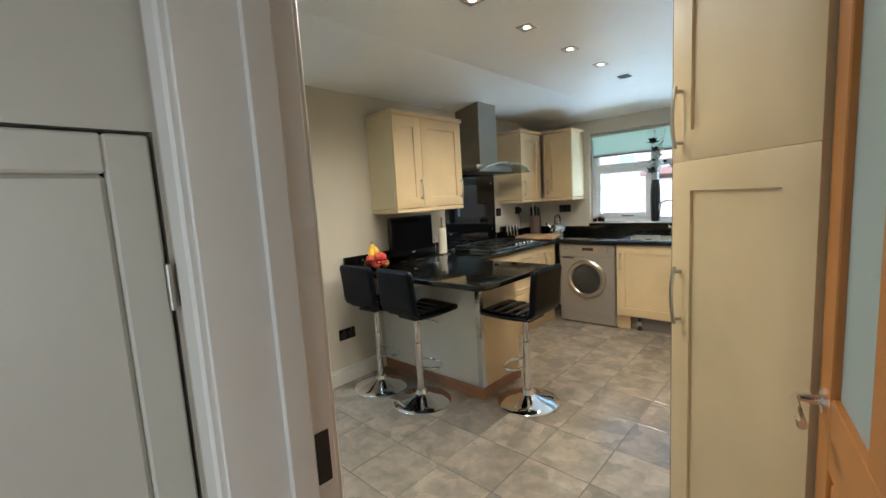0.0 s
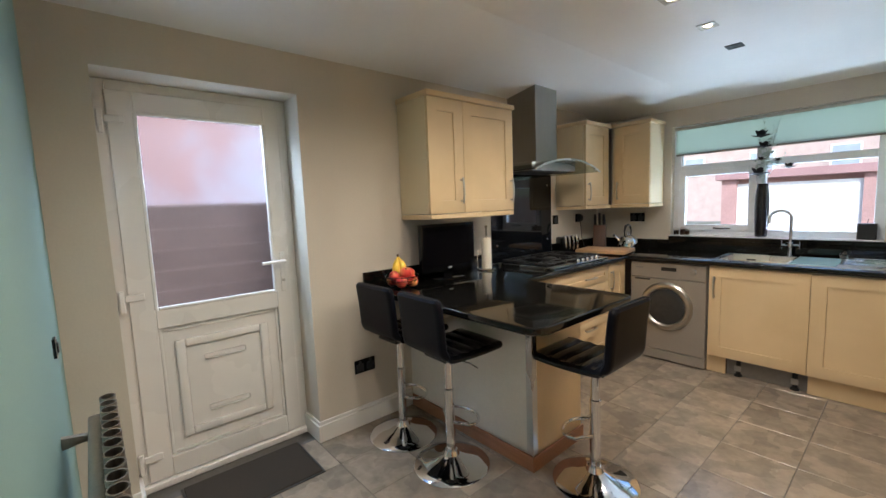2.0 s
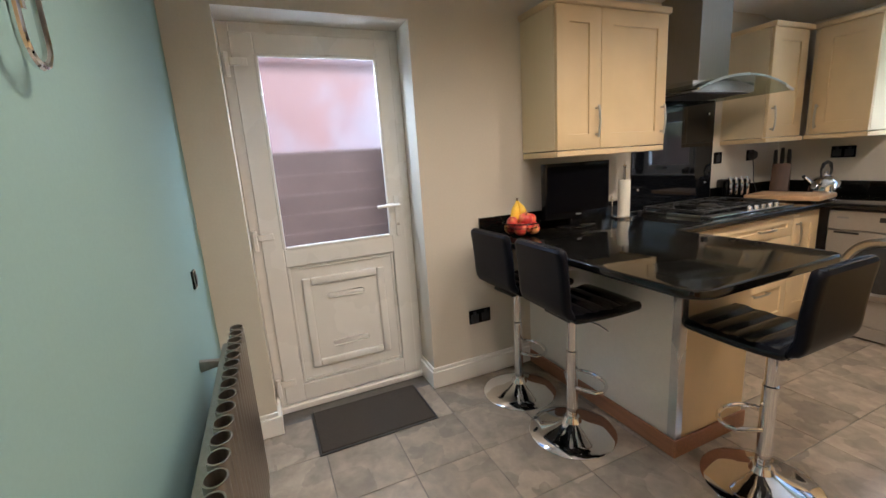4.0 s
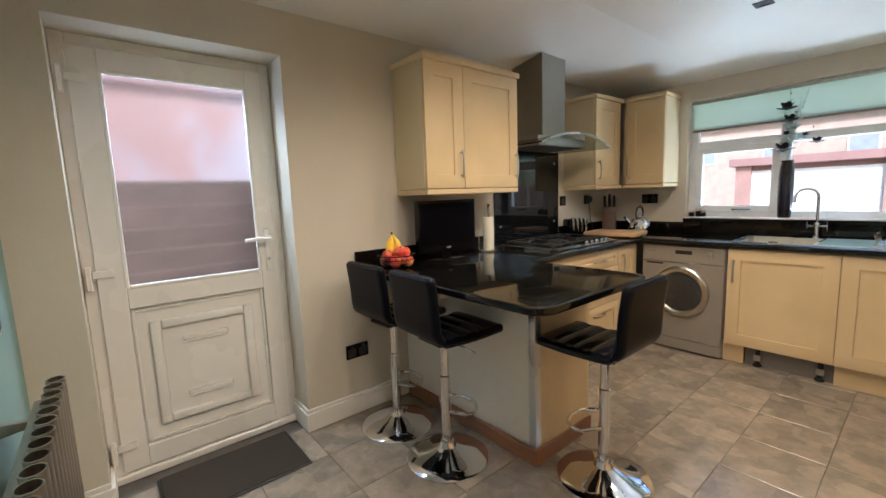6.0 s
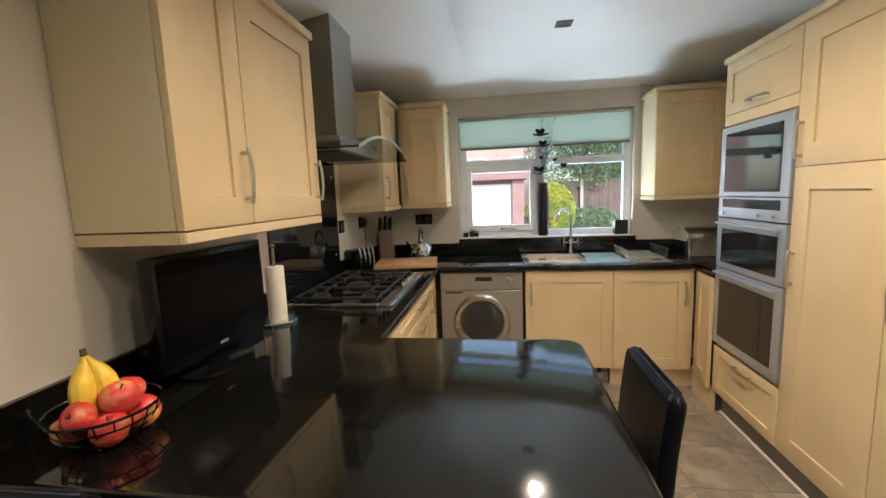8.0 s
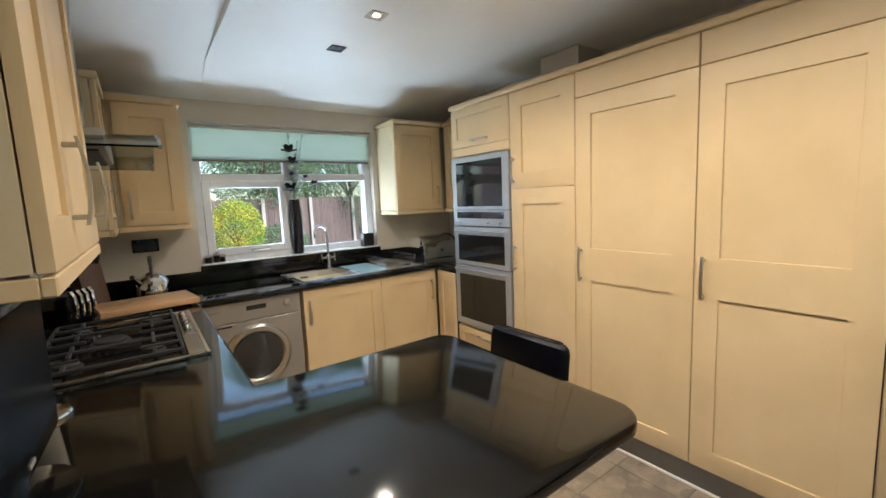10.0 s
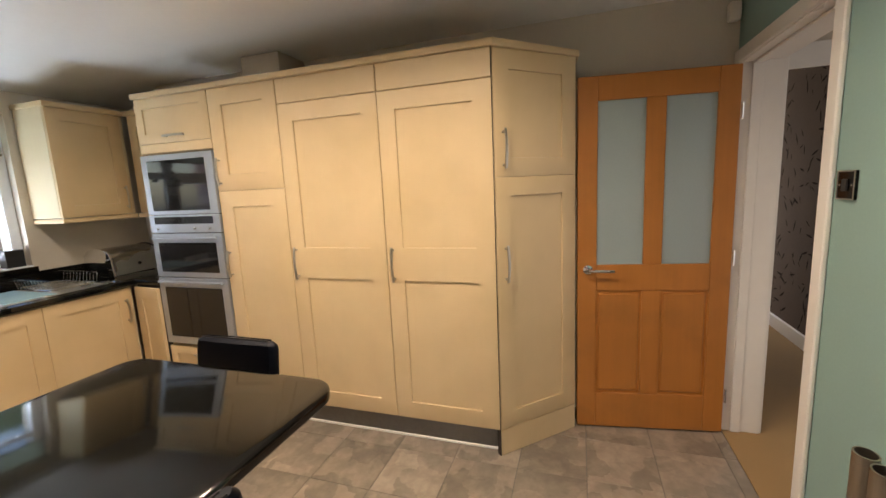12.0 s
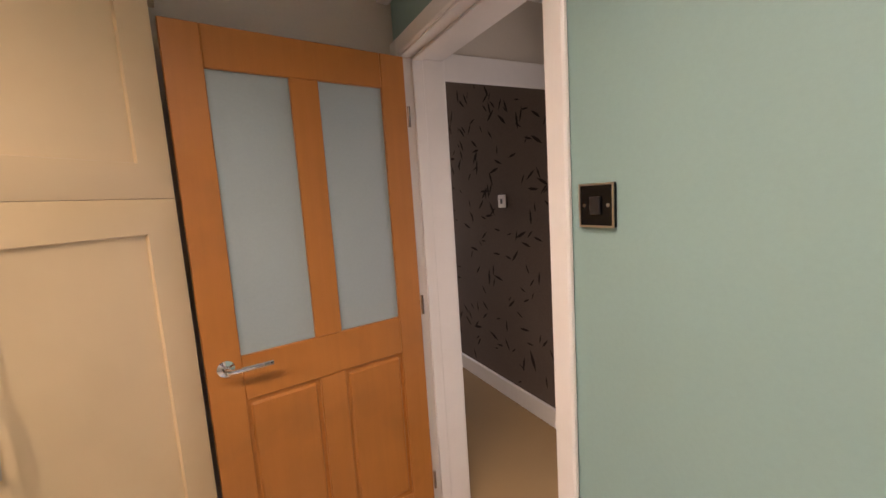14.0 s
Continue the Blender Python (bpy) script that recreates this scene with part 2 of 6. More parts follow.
def glass(name, colour, rough, ior=1.1):
    m = bpy.data.materials.new(name)
    m.use_nodes = True
    p = m.node_tree.nodes["Principled BSDF"]
    for key, value in (("Base Color", (*colour, 1)), ("Roughness", rough), ("Transmission Weight", 1.0), ("IOR", ior)):
        p.inputs[key].default_value = value
    n = m.node_tree.nodes.new("ShaderNodeTexNoise")
    n.inputs["Scale"].default_value = 60
    b = m.node_tree.nodes.new("ShaderNodeBump")
    b.inputs["Strength"].default_value, b.inputs["Distance"].default_value = 0.1, 0.0004 if rough > 0.02 else 0.00001
    m.node_tree.links.new(n.outputs[0], b.inputs["Height"])
    m.node_tree.links.new(b.outputs[0], p.inputs["Normal"])
    return m


M_PANE = glass("clear window glass", (0.97, 0.99, 1.0), 0.0, 1.05)
M_OBSCURE = glass("obscured door glass", (0.94, 0.95, 0.98), 0.22, 1.12)
M_CANOPY = glass("curved hood glass", (0.52, 0.60, 0.57), 0.03, 1.35)
M_FROST = material("frosted door glass", (0.33, 0.40, 0.405), 0.45, fine=0.02, broad=0.03, grain=(90, 90, 90))
M_JAR = glass("small glass jar", (0.95, 0.9, 0.85), 0.02, 1.3)

# ---- mesh helpers ----
def box(x0, x1, y0, y1, z0, z1, bevel=0.0, seg=1):
    bm = bmesh.new()
    bmesh.ops.create_cube(bm, size=1.0)
    bm.transform(Matrix.Translation(((x0 + x1) / 2, (y0 + y1) / 2, (z0 + z1) / 2)) @ Matrix.Diagonal((x1 - x0, y1 - y0, z1 - z0, 1)))
    if bevel:
        bmesh.ops.bevel(bm, geom=bm.edges[:], offset=bevel, segments=seg, profile=0.5, affect="EDGES")
    return bm


def join(*bms):
    out = bmesh.new()
    for bm in bms:
        me = bpy.data.meshes.new("tmp")
        bm.to_mesh(me)
        out.from_mesh(me)
        bpy.data.meshes.remove(me)
        bm.free()
    return out


def moved(bm, m):
    bm.transform(m)
    return bm


def prism(points, z0, z1, bevel=0.0, seg=2):
    """An upright prism over a plan of (x, y) corners."""
    bm = bmesh.new()
    low = [bm.verts.new((x, y, z0)) for x, y in points]
    high = [bm.verts.new((x, y, z1)) for x, y in points]
    n = len(points)
    bm.faces.new(low[::-1])
    bm.faces.new(high)
    for k in range(n):
        bm.faces.new((low[k], low[(k + 1) % n], high[(k + 1) % n], high[k]))
    bmesh.ops.recalc_face_normals(bm, faces=bm.faces)
    if bevel:
        edges = [e for e in bm.edges if len({round(v.co.z, 5) for v in e.verts}) == 1]
        bmesh.ops.bevel(bm, geom=edges, offset=bevel, segments=seg, profile=0.5, affect="EDGES")
    return bm


def lathe(profile, n=24, cap=True):
    """A turned shape about z from (radius, height) pairs."""
    bm = bmesh.new()
    rings = [[bm.verts.new((max(r, 1e-4) * math.cos(2 * math.pi * k / n), max(r, 1e-4) * math.sin(2 * math.pi * k / n), z)) for k in range(n)] for r, z in profile]
    for a, b in zip(rings, rings[1:]):
        for k in range(n):
            bm.faces.new((a[k], a[(k + 1) % n], b[(k + 1) % n], b[k]))
    if cap:
        bm.faces.new(rings[0][::-1])
        bm.faces.new(rings[-1])
    bmesh.ops.recalc_face_normals(bm, faces=bm.faces)
    return bm


def tube(points, r, n=8, closed=False):
    """A round bar along a line of places; r is one radius, or one for each place."""
    bm = bmesh.new()
    pts = [Vector(p) for p in points]
    count = len(pts)
    radii = [r] * count if isinstance(r, (int, float)) else r
    rings, side = [], None
    for k, p in enumerate(pts):
        a = pts[(k - 1) % count] if closed or k else p
        b = pts[(k + 1) % count] if closed or k < count - 1 else p
        way = (b - a).normalized()
        if side is None:
            side = way.orthogonal().normalized()
        side = (side - way * side.dot(way)).normalized()
        up = way.cross(side)
        rings.append([bm.verts.new(p + radii[k] * (math.cos(2 * math.pi * j / n) * side + math.sin(2 * math.pi * j / n) * up)) for j in range(n)])
    pairs = list(zip(rings, rings[1:])) + ([(rings[-1], rings[0])] if closed else [])
    for a, b in pairs:
        for j in range(n):
            bm.faces.new((a[j], a[(j + 1) % n], b[(j + 1) % n], b[j]))
    if not closed:
        bm.faces.new(rings[0][::-1])
        bm.faces.new(rings[-1])
    bmesh.ops.recalc_face_normals(bm, faces=bm.faces)
    return bm


def ball(r, place=(0, 0, 0), squash=(1, 1, 1), seg=16):
    bm = bmesh.new()
    bmesh.ops.create_uvsphere(bm, u_segments=seg, v_segments=seg // 2 + 2, radius=r)
    return moved(bm, Matrix.Translation(place) @ Matrix.Diagonal((*squash, 1)))


def rounded(x0, x1, y0, y1, radii, n=6):
    """The plan of a rectangle with rounded corners; radii: at (x0,y0), (x1,y0), (x1,y1), (x0,y1)."""
    out = []
    for (cx, cy, sx, sy, a0), r in zip(((x0, y0, 1, 1, 180), (x1, y0, -1, 1, 270), (x1, y1, -1, -1, 0), (x0, y1, 1, -1, 90)), radii):
        if r <= 0:
            out.append((cx, cy))
            continue
        for k in range(n + 1):
            a = radians(a0 + 90 * k / n)
            out.append((cx + sx * r + r * math.cos(a), cy + sy * r + r * math.sin(a)))
    return out


def arc(cx, cy, r, a0, a1, n):
    return [(cx + r * math.cos(radians(a0 + (a1 - a0) * k / n)), cy + r * math.sin(radians(a0 + (a1 - a0) * k / n))) for k in range(n + 1)]


def shade(me, bm, angle=35):
    for f in bm.faces:
        f.smooth = True
    for e in bm.edges:
        if len(e.link_faces) == 2 and e.calc_face_angle(0) > radians(angle):
            e.smooth = False


BASE = {}


def thing(name, label, category, m=None, group="", kind=""):
    """The Empty at a thing's base."""
    ob = new(name)
    ob.empty_display_size = 0.1
    ob.matrix_world = BASE[ob.name] = m or Matrix.Identity(4)
    return tagged(ob, label, category, group, kind)


def part(name, bm, mat, parent=None, label="", local=False):
    """Links a bmesh, given in the world's place (or in the thing's own, local), as one mesh under a thing or a part."""
    me = bpy.data.meshes.new(name)
    if parent is not None and not local:
        bm.transform(BASE[parent.name].inverted())
    shade(me, bm)
    bm.to_mesh(me)
    bm.free()
    me.materials.append(mat)
    ob = new(name, me)
    if parent is not None:
        ob.parent = parent
        BASE[ob.name] = BASE[parent.name]
    else:
        BASE[ob.name] = Matrix.Identity(4)
    return tagged(ob, label)


def structure(name, bm, mat, label, category):
    return tagged(part(name, bm, mat), label, category, kind="structure")


# ---- the room: x 0 to 3.0, y 0 to 4.37; the hall south of it ----
ROOM_X, ROOM_Y = 3.0, 4.37
DOOR_Y0, DOOR_Y1, DOOR_TOP = 0.20, 1.09, 2.06
WIN_X0, WIN_X1, WIN_Z0, WIN_Z1 = 0.755, 2.165, 1.035, 2.055
OPEN_X0, OPEN_X1, OPEN_TOP = 2.105, 2.935, 1.995
TOP = 2.55

wall_west = structure("wall_west", join(
    box(-0.30, 0, -0.18, DOOR_Y0, -0.3, TOP), box(-0.30, 0, DOOR_Y1, ROOM_Y, -0.3, TOP), box(-0.30, 0, DOOR_Y0, DOOR_Y1, DOOR_TOP, TOP),
    box(-0.30, 0, DOOR_Y0, DOOR_Y1, -0.3, -0.01)), M_WALL, "warm grey painted plaster wall with a deep door reveal", "wall")
wall_north = structure("wall_north", join(
    box(-0.30, WIN_X0, ROOM_Y, 4.67, -0.3, TOP), box(WIN_X1, 3.15, ROOM_Y, 4.67, -0.3, TOP), box(WIN_X0, WIN_X1, ROOM_Y, 4.67, -0.3, WIN_Z0),
    box(WIN_X0, WIN_X1, ROOM_Y, 4.67, WIN_Z1, TOP)), M_WALL, "warm grey painted plaster wall around the window", "wall")
wall_east = structure("wall_east", box(ROOM_X, 3.15, 0, ROOM_Y, -0.3, TOP), M_WALL, "grey painted plaster wall behind the tall cupboards", "wall")
wall_south = structure("wall_south", join(
    box(0, OPEN_X0 - 0.02, -0.09, 0, -0.05, TOP), box(OPEN_X1 + 0.02, ROOM_X, -0.09, 0, -0.05, TOP), box(OPEN_X0 - 0.02, OPEN_X1 + 0.02, -0.09, 0, OPEN_TOP + 0.02, TOP)),
    M_GREEN, "sage green painted wall with the doorway", "wall")
hall_wall_north = structure("hall_wall_north", join(
    box(0, OPEN_X0 - 0.02, -0.18, -0.09, -0.05, TOP), box(OPEN_X1 + 0.02, 6.0, -0.18, -0.09, -0.05, TOP), box(OPEN_X0 - 0.02, OPEN_X1 + 0.02, -0.18, -0.09, OPEN_TOP + 0.02, TOP)),
    M_WALL, "pale painted hall wall around the doorway", "wall")

# ceiling: a level board over the middle and east, a strip sloping down to the west wall beyond a shallow step, and a slope down at the window
CEIL_STEP = 0.07


def ceiling_z(x, y):
    z = 2.360
    if x < 0.857:
        z = 2.280 + (0.080 + min(0.052 * max(4.05 - y, 0.0), CEIL_STEP)) * x / 0.857
    if y > 4.0:
        z += (2.205 - z) * (y - 4.0) / (ROOM_Y - 4.0)
    return z


def build_ceiling():
    bm = bmesh.new()
    xs, ys = [-0.05, 0.4, 0.8565, 0.8575, 1.9, 3.05], [-0.02, 1.5, 4.05 - CEIL_STEP / 0.052, 4.0, ROOM_Y, 4.45]
    grid = [[bm.verts.new((x, y, ceiling_z(x, min(y, ROOM_Y)))) for y in ys] for x in xs]
    roof = [[bm.verts.new((x, y, TOP)) for y in ys] for x in xs]
    for i in range(len(xs) - 1):
        for j in range(len(ys) - 1):
            bm.faces.new((grid[i][j], grid[i][j + 1], grid[i + 1][j + 1], grid[i + 1][j]))
            bm.faces.new((roof[i][j], roof[i + 1][j], roof[i + 1][j + 1], roof[i][j + 1]))
    bmesh.ops.recalc_face_normals(bm, faces=bm.faces)
    return bm


ceiling = structure("ceiling", build_ceiling(), M_CEILING, "white satin ceiling with a lower soffit along one side", "ceiling")
ceiling_hall = structure("ceiling_hall", box(1.8, 6.1, -1.1, -0.18, 2.40, 2.46), M_CEILING, "white hall ceiling", "ceiling")
roof_slab = structure("roof_slab", box(-0.30, 3.15, -0.18, 4.67, TOP, TOP + 0.1), M_WALL, "flat slab closing the room above", "roof")

# the opening in this wall is added, out of view, to hold a fill lamp
hall_wall_south = structure("hall_wall_south", join(box(1.8, 2.04, -1.12, -0.97, -0.05, 2.46), box(2.80, 6.1, -1.12, -0.97, -0.05, 2.46), box(2.04, 2.80, -1.12, -0.97, 2.0, 2.46)), M_PAPER, "taupe wallpaper with scattered dark leaves", "wall")
# end wall is out of view; its opening is added for the fill lamp
hall_wall_end = structure("hall_wall_end", join(box(6.0, 6.1, -0.97, -0.93, -0.05, 2.46), box(6.0, 6.1, -0.22, -0.18, -0.05, 2.46), box(6.0, 6.1, -0.93, -0.22, 2.06, 2.46), box(6.0, 6.1, -0.93, -0.22, -0.05, 0.2)), M_WALL, "unseen plain wall with a lamp opening at the hall's end", "wall")
hall_wall_west = structure("hall_wall_west", join(box(1.86, 1.96, -0.97, -0.89, -0.05, 2.46), box(1.86, 1.96, -0.186, -0.18, -0.05, 2.46), box(1.86, 1.96, -0.89, -0.186, 1.545, 2.46)),
                           M_WHITE_SHADE, "painted boarding round the cupboard under the stairs, toned down for shade", "wall")
hall_floor = structure("hall_floor", join(box(2.04, 2.80, -1.12, -0.97, -0.05, 0.0), box(1.8, 6.1, -0.97, -0.18, -0.05, 0.0), box(OPEN_X0 - 0.02, OPEN_X1 + 0.02, -0.18, -0.004, -0.05, 0.0)), M_CARPET, "beige carpet in the hall", "floor")
skirting_hall = structure("skirting_hall", join(box(1.96, 2.04, -0.97, -0.948, 0, 0.12, 0.004), box(2.80, 6.0, -0.97, -0.948, 0, 0.12, 0.004)), M_WHITE, "white hall skirting board", "skirting")
# added board, never in view, closes the opening behind the lamp
structure("room_door_across", box(2.0, 2.84, -1.16, -1.121, -0.05, 2.05, 0.002), M_WHITE, "plain white board backing the unseen lamp opening across the hall", "door")
hall_header = structure("hall_header", box(3.12, 3.20, -0.97, -0.18, 2.0, 2.40), M_WALL, "plain wall above an opening across the hall", "wall")
hall_header_trim = structure("hall_header_trim", box(3.098, 3.119, -0.969, -0.181, 1.970, 2.092, 0.004), M_WHITE, "white trim along the head of the hall opening", "trim")


def wallpaper_leaves():
    rnd = random.Random(4)
    verts, faces = [], []
    for _ in range(420):
        x, z, a, s = rnd.uniform(2.9, 5.9), rnd.uniform(0.15, 2.25), rnd.uniform(0, 6.28), rnd.uniform(0.025, 0.06)
        c, d = math.cos(a), math.sin(a)
        k = len(verts)
        for u, v in ((-1, 0), (-0.3, 0.2), (0.4, 0.16), (1, 0), (0.4, -0.12), (-0.3, -0.16)):
            verts.append((x + s * (u * c - v * d), -0.9685, z + s * (u * d + v * c)))
        faces.append(tuple(range(k + 5, k - 1, -1)))
    me = bpy.data.meshes.new("wallpaper_leaves")
    me.from_pydata(verts, [], faces)
    me.materials.append(M_PAPERLEAF)
    return tagged(new("wallpaper_leaves", me), "dark leaf pattern scattered over the hall wallpaper", "wallpaper pattern", kind="stuff")


wallpaper_leaves()

# door lining, stops and architraves of the doorway
lining = tagged(thing("door_lining", "white painted door lining with stops", "door frame", pose((OPEN_X0 + OPEN_X1) / 2, -0.09, 0)), kind="structure")
for a, b in ((OPEN_X0 - 0.02, OPEN_X0), (OPEN_X1, OPEN_X1 + 0.02)):
    part("jamb", box(a, b, -0.185, 0.004, 0, OPEN_TOP, 0.002), M_WHITE, lining)
part("head", box(OPEN_X0 - 0.02, OPEN_X1 + 0.02, -0.185, 0.004, OPEN_TOP + 0.0005, OPEN_TOP + 0.02, 0.002), M_WHITE, lining)
for a, b in ((OPEN_X0 + 0.0002, OPEN_X0 + 0.012), (OPEN_X1 - 0.012, OPEN_X1 - 0.0002)):
    part("stop", box(a, b, -0.09, -0.042, 0, OPEN_TOP - 0.001, 0.003), M_WHITE, lining)
part("stop", box(OPEN_X0 + 0.0125, OPEN_X1 - 0.0125, -0.09, -0.042, OPEN_TOP - 0.012, OPEN_TOP, 0.003), M_WHITE, lining)
part("strike_plate", box(OPEN_X0, OPEN_X0 + 0.002, -0.036, -0.008, 0.90, 1.0, 0.0005), M_IRON, lining, "dark steel strike plate")


def architrave(name, y0, y1, label):
    w = 0.062
    return structure(name, join(
        box(OPEN_X0 - w - 0.006, OPEN_X0 - 0.006, y0, y1, 0, OPEN_TOP + 0.006 + w, 0.005), box(OPEN_X1 + 0.006, OPEN_X1 + 0.006 + w, y0, y1, 0, OPEN_TOP + 0.006 + w, 0.005),
        box(OPEN_X0 - 0.006, OPEN_X1 + 0.006, y0, y1, OPEN_TOP + 0.006, OPEN_TOP + 0.006 + w, 0.005)), M_WHITE, label, "architrave")


architrave("architrave_kitchen", 0, 0.018, "white gloss architrave on the green wall")
architrave("architrave_hall", -0.198, -0.18, "white gloss architrave on the hall side")


def skirting(name, bm, label="white painted skirting board"):
    return structure(name, bm, M_WHITE, label, "skirting")


def skirt_y(x, y0, y1, d):
    """A moulded skirting along y, standing off the wall at x towards d (+1 or -1)."""
    t = 0.019 * d
    lo, hi = min(x, x + t), max(x, x + t)
    lo2, hi2 = min(x, x + t * 0.6), max(x, x + t * 0.6)
    return join(box(lo, hi, y0, y1, 0, 0.105, 0.003), box(lo2, hi2, y0, y1, 0.105, 0.128, 0.003))


skirting("skirting_west", join(skirt_y(0, DOOR_Y1 - 0.004, 1.775, 1), box(-0.2, 0.019, DOOR_Y1 - 0.019, DOOR_Y1, 0, 0.105, 0.003), box(-0.2, 0.012, DOOR_Y1 - 0.012, DOOR_Y1, 0.105, 0.128, 0.003)))
skirting("skirting_west_end", join(skirt_y(0, 0.02, DOOR_Y0 + 0.004, 1), box(-0.2, 0.019, DOOR_Y0, DOOR_Y0 + 0.019, 0, 0.105, 0.003)))
skirting("skirting_south", join(box(0, OPEN_X0 - 0.07, 0, 0.019, 0, 0.105, 0.003), box(0, OPEN_X0 - 0.07, 0, 0.012, 0.105, 0.128, 0.003)))
sub_floor = structure("sub_floor", box(-0.29, 3.1, -0.02, 4.6, -0.05, -0.004), M_GROUT, "dark grout bed under the tiles", "floor")

# ---- the hall cupboard's door ----
cup = thing("cupboard_door", "painted panelled door of a low hall cupboard, toned down for shade", "door", pose(1.965, -0.5, 0.01))
def panel_door(y0, y1, z0, z1, x, t=0.03, d=1):
    b = 0.06
    lo, hi = sorted((x, x + d * t))
    l2, h2 = sorted((x, x + d * (t - 0.010)))
    return join(box(lo, hi, y0, y0 + b, z0, z1, 0.004), box(lo, hi, y1 - b, y1, z0, z1, 0.004), box(lo, hi, y0 + b, y1 - b, z0, z0 + 0.16, 0.004),
                box(lo, hi, y0 + b, y1 - b, z1 - b, z1, 0.004), box(l2, h2, y0 + b, y1 - b, z0 + 0.16, z1 - b, 0.008))
part("leaf", panel_door(-0.882, -0.193, 0.012, 1.539, 1.932), M_WHITE_SHADE, cup)
for z in (0.25, 1.29):
    part("hinge", box(1.962, 1.976, -0.196, -0.187, z - 0.04, z + 0.04, 0.002), M_NICKEL, cup, "small painted hinge")
# dark sheet behind the leaf gives the gap round it its shade
structure("cupboard_back", box(1.862, 1.866, -0.889, -0.187, 0, 1.544), M_DARK, "dark sheet standing for shade behind the low hall cupboard's door", "wall")

# ---- kitchen units ----
def door_bm(w, h, splits=(), rail=0.08, t=0.021):
    """A framed door front in its own plane: x 0 to w, z 0 to h, front at y = 0. splits: middle rails as (low, high)."""
    bm = bmesh.new()
    xs = [0, rail, w - rail, w]
    zs = [0, rail] + [v for pair in splits for v in pair] + [h - rail, h]
    grid = [[bm.verts.new((x, 0, z)) for z in zs] for x in xs]
    panels = []
    for i in range(3):
        for j in range(len(zs) - 1):
            f = bm.faces.new((grid[i][j], grid[i + 1][j], grid[i + 1][j + 1], grid[i][j + 1]))
            if i == 1 and j % 2 == 1:
                panels.append(f)
    outline = [grid[i][0] for i in range(4)] + [grid[3][j] for j in range(1, len(zs))] + [grid[i][-1] for i in (2, 1, 0)] + [grid[0][j] for j in range(len(zs) - 2, 0, -1)]
    rear = [bm.verts.new((v.co.x, t, v.co.z)) for v in outline]
    n = len(outline)
    for k in range(n):
        bm.faces.new((outline[k], rear[k], rear[(k + 1) % n], outline[(k + 1) % n]))
    bm.faces.new(rear)
    bmesh.ops.recalc_face_normals(bm, faces=bm.faces)
    bmesh.ops.inset_individual(bm, faces=panels, thickness=0.0022, depth=-0.0085)
    rim = [e for e in bm.edges if all(abs(v.co.y) < 1e-6 and (v.co.x in (0, w) or v.co.z in (0, h) or abs(v.co.x - w) < 1e-6 or abs(v.co.z - h) < 1e-6) for v in e.verts)
           and len({f.normal.y < -0.5 for f in e.link_faces}) == 2]
    bmesh.ops.bevel(bm, geom=rim, offset=0.0012, segments=2, profile=0.5, affect="EDGES")
    return bm


def handle_bm(length, upright=True):
    """A bowed bar on two posts, middle at the origin, standing out towards -y."""
    h = length / 2
    outer = [(-h + length * k / 10, -0.026 - 0.010 * (1 - (2 * k / 10 - 1) ** 2)) for k in range(11)]
    plan = outer + [(z, y + 0.007) for z, y in outer[::-1]]
    bar = prism(plan, -0.0065, 0.0065, 0.001, 1)
    posts = [box(s * (h - 0.016) - 0.005, s * (h - 0.016) + 0.005, -0.027, 0, -0.005, 0.005, 0.001) for s in (-1, 1)]
    bm = join(bar, *posts)
    if upright:
        bm.transform(Matrix.Rotation(radians(-90), 4, "Y"))
    return bm


def unit(name, label, m, w, d, h, doors=(), z0=0.0, group="", category="cupboard", side=None, body=True, rail=0.08):
    """A cupboard at the pose m, front along local x at y = 0. doors: (x0, x1, z0, z1, splits, handle) with handle (x, z, length, upright)."""
    ob = thing(name, label, category, m, group)
    if body:
        part("body", box(0.001, w - 0.001, 0.024, d, z0, h, 0.001), side or M_ENDPANEL, ob, local=True)
    for x0, x1, a, b, splits, grip in doors:
        word = "drawer_front" if splits == "drawer" else "door"
        bm = door_bm(x1 - x0, b - a, [] if splits in ("drawer", "flat") else [(u - a, v - a) for u, v in splits], rail=0.055 if splits == "drawer" else rail) if splits != "flat" \
            else box(0, x1 - x0, 0, 0.02, 0, b - a, 0.0025)
        front = part(word if splits != "flat" else "top_panel", moved(bm, Matrix.Translation((x0, 0, a))), M_MAPLE, ob, local=True)
        if grip:
            hx, hz, length, upright = grip
            part("handle", moved(handle_bm(length, upright), Matrix.Translation((hx, 0, hz))), M_NICKEL, front, "satin nickel bow handle", local=True)
    return ob


G = 0.0018  # half a gap between fronts


def wall_unit(name, label, m, w, h, doors, d=0.32, ends=(True, True), bottom=True):
    ob = unit(name, label, m, w, d, h, doors, group="wall cupboards")
    lo, hi = (-0.012 if ends[0] else 0.0), (w + 0.012 if ends[1] else w)
    part("cornice", box(lo, hi, -0.014, d, h, h + 0.034, 0.006, 2), M_MAPLE, ob, local=True)
    if bottom:
        part("pelmet", box(0.0, w, 0.0, 0.02, -0.036, -0.005, 0.003), M_MAPLE, ob, local=True)
        for x in (0.0, w - 0.018):
            part("pelmet_return", box(x, x + 0.018, 0.0205, d, -0.036, -0.005, 0.002), M_MAPLE, ob, local=True)
    return ob


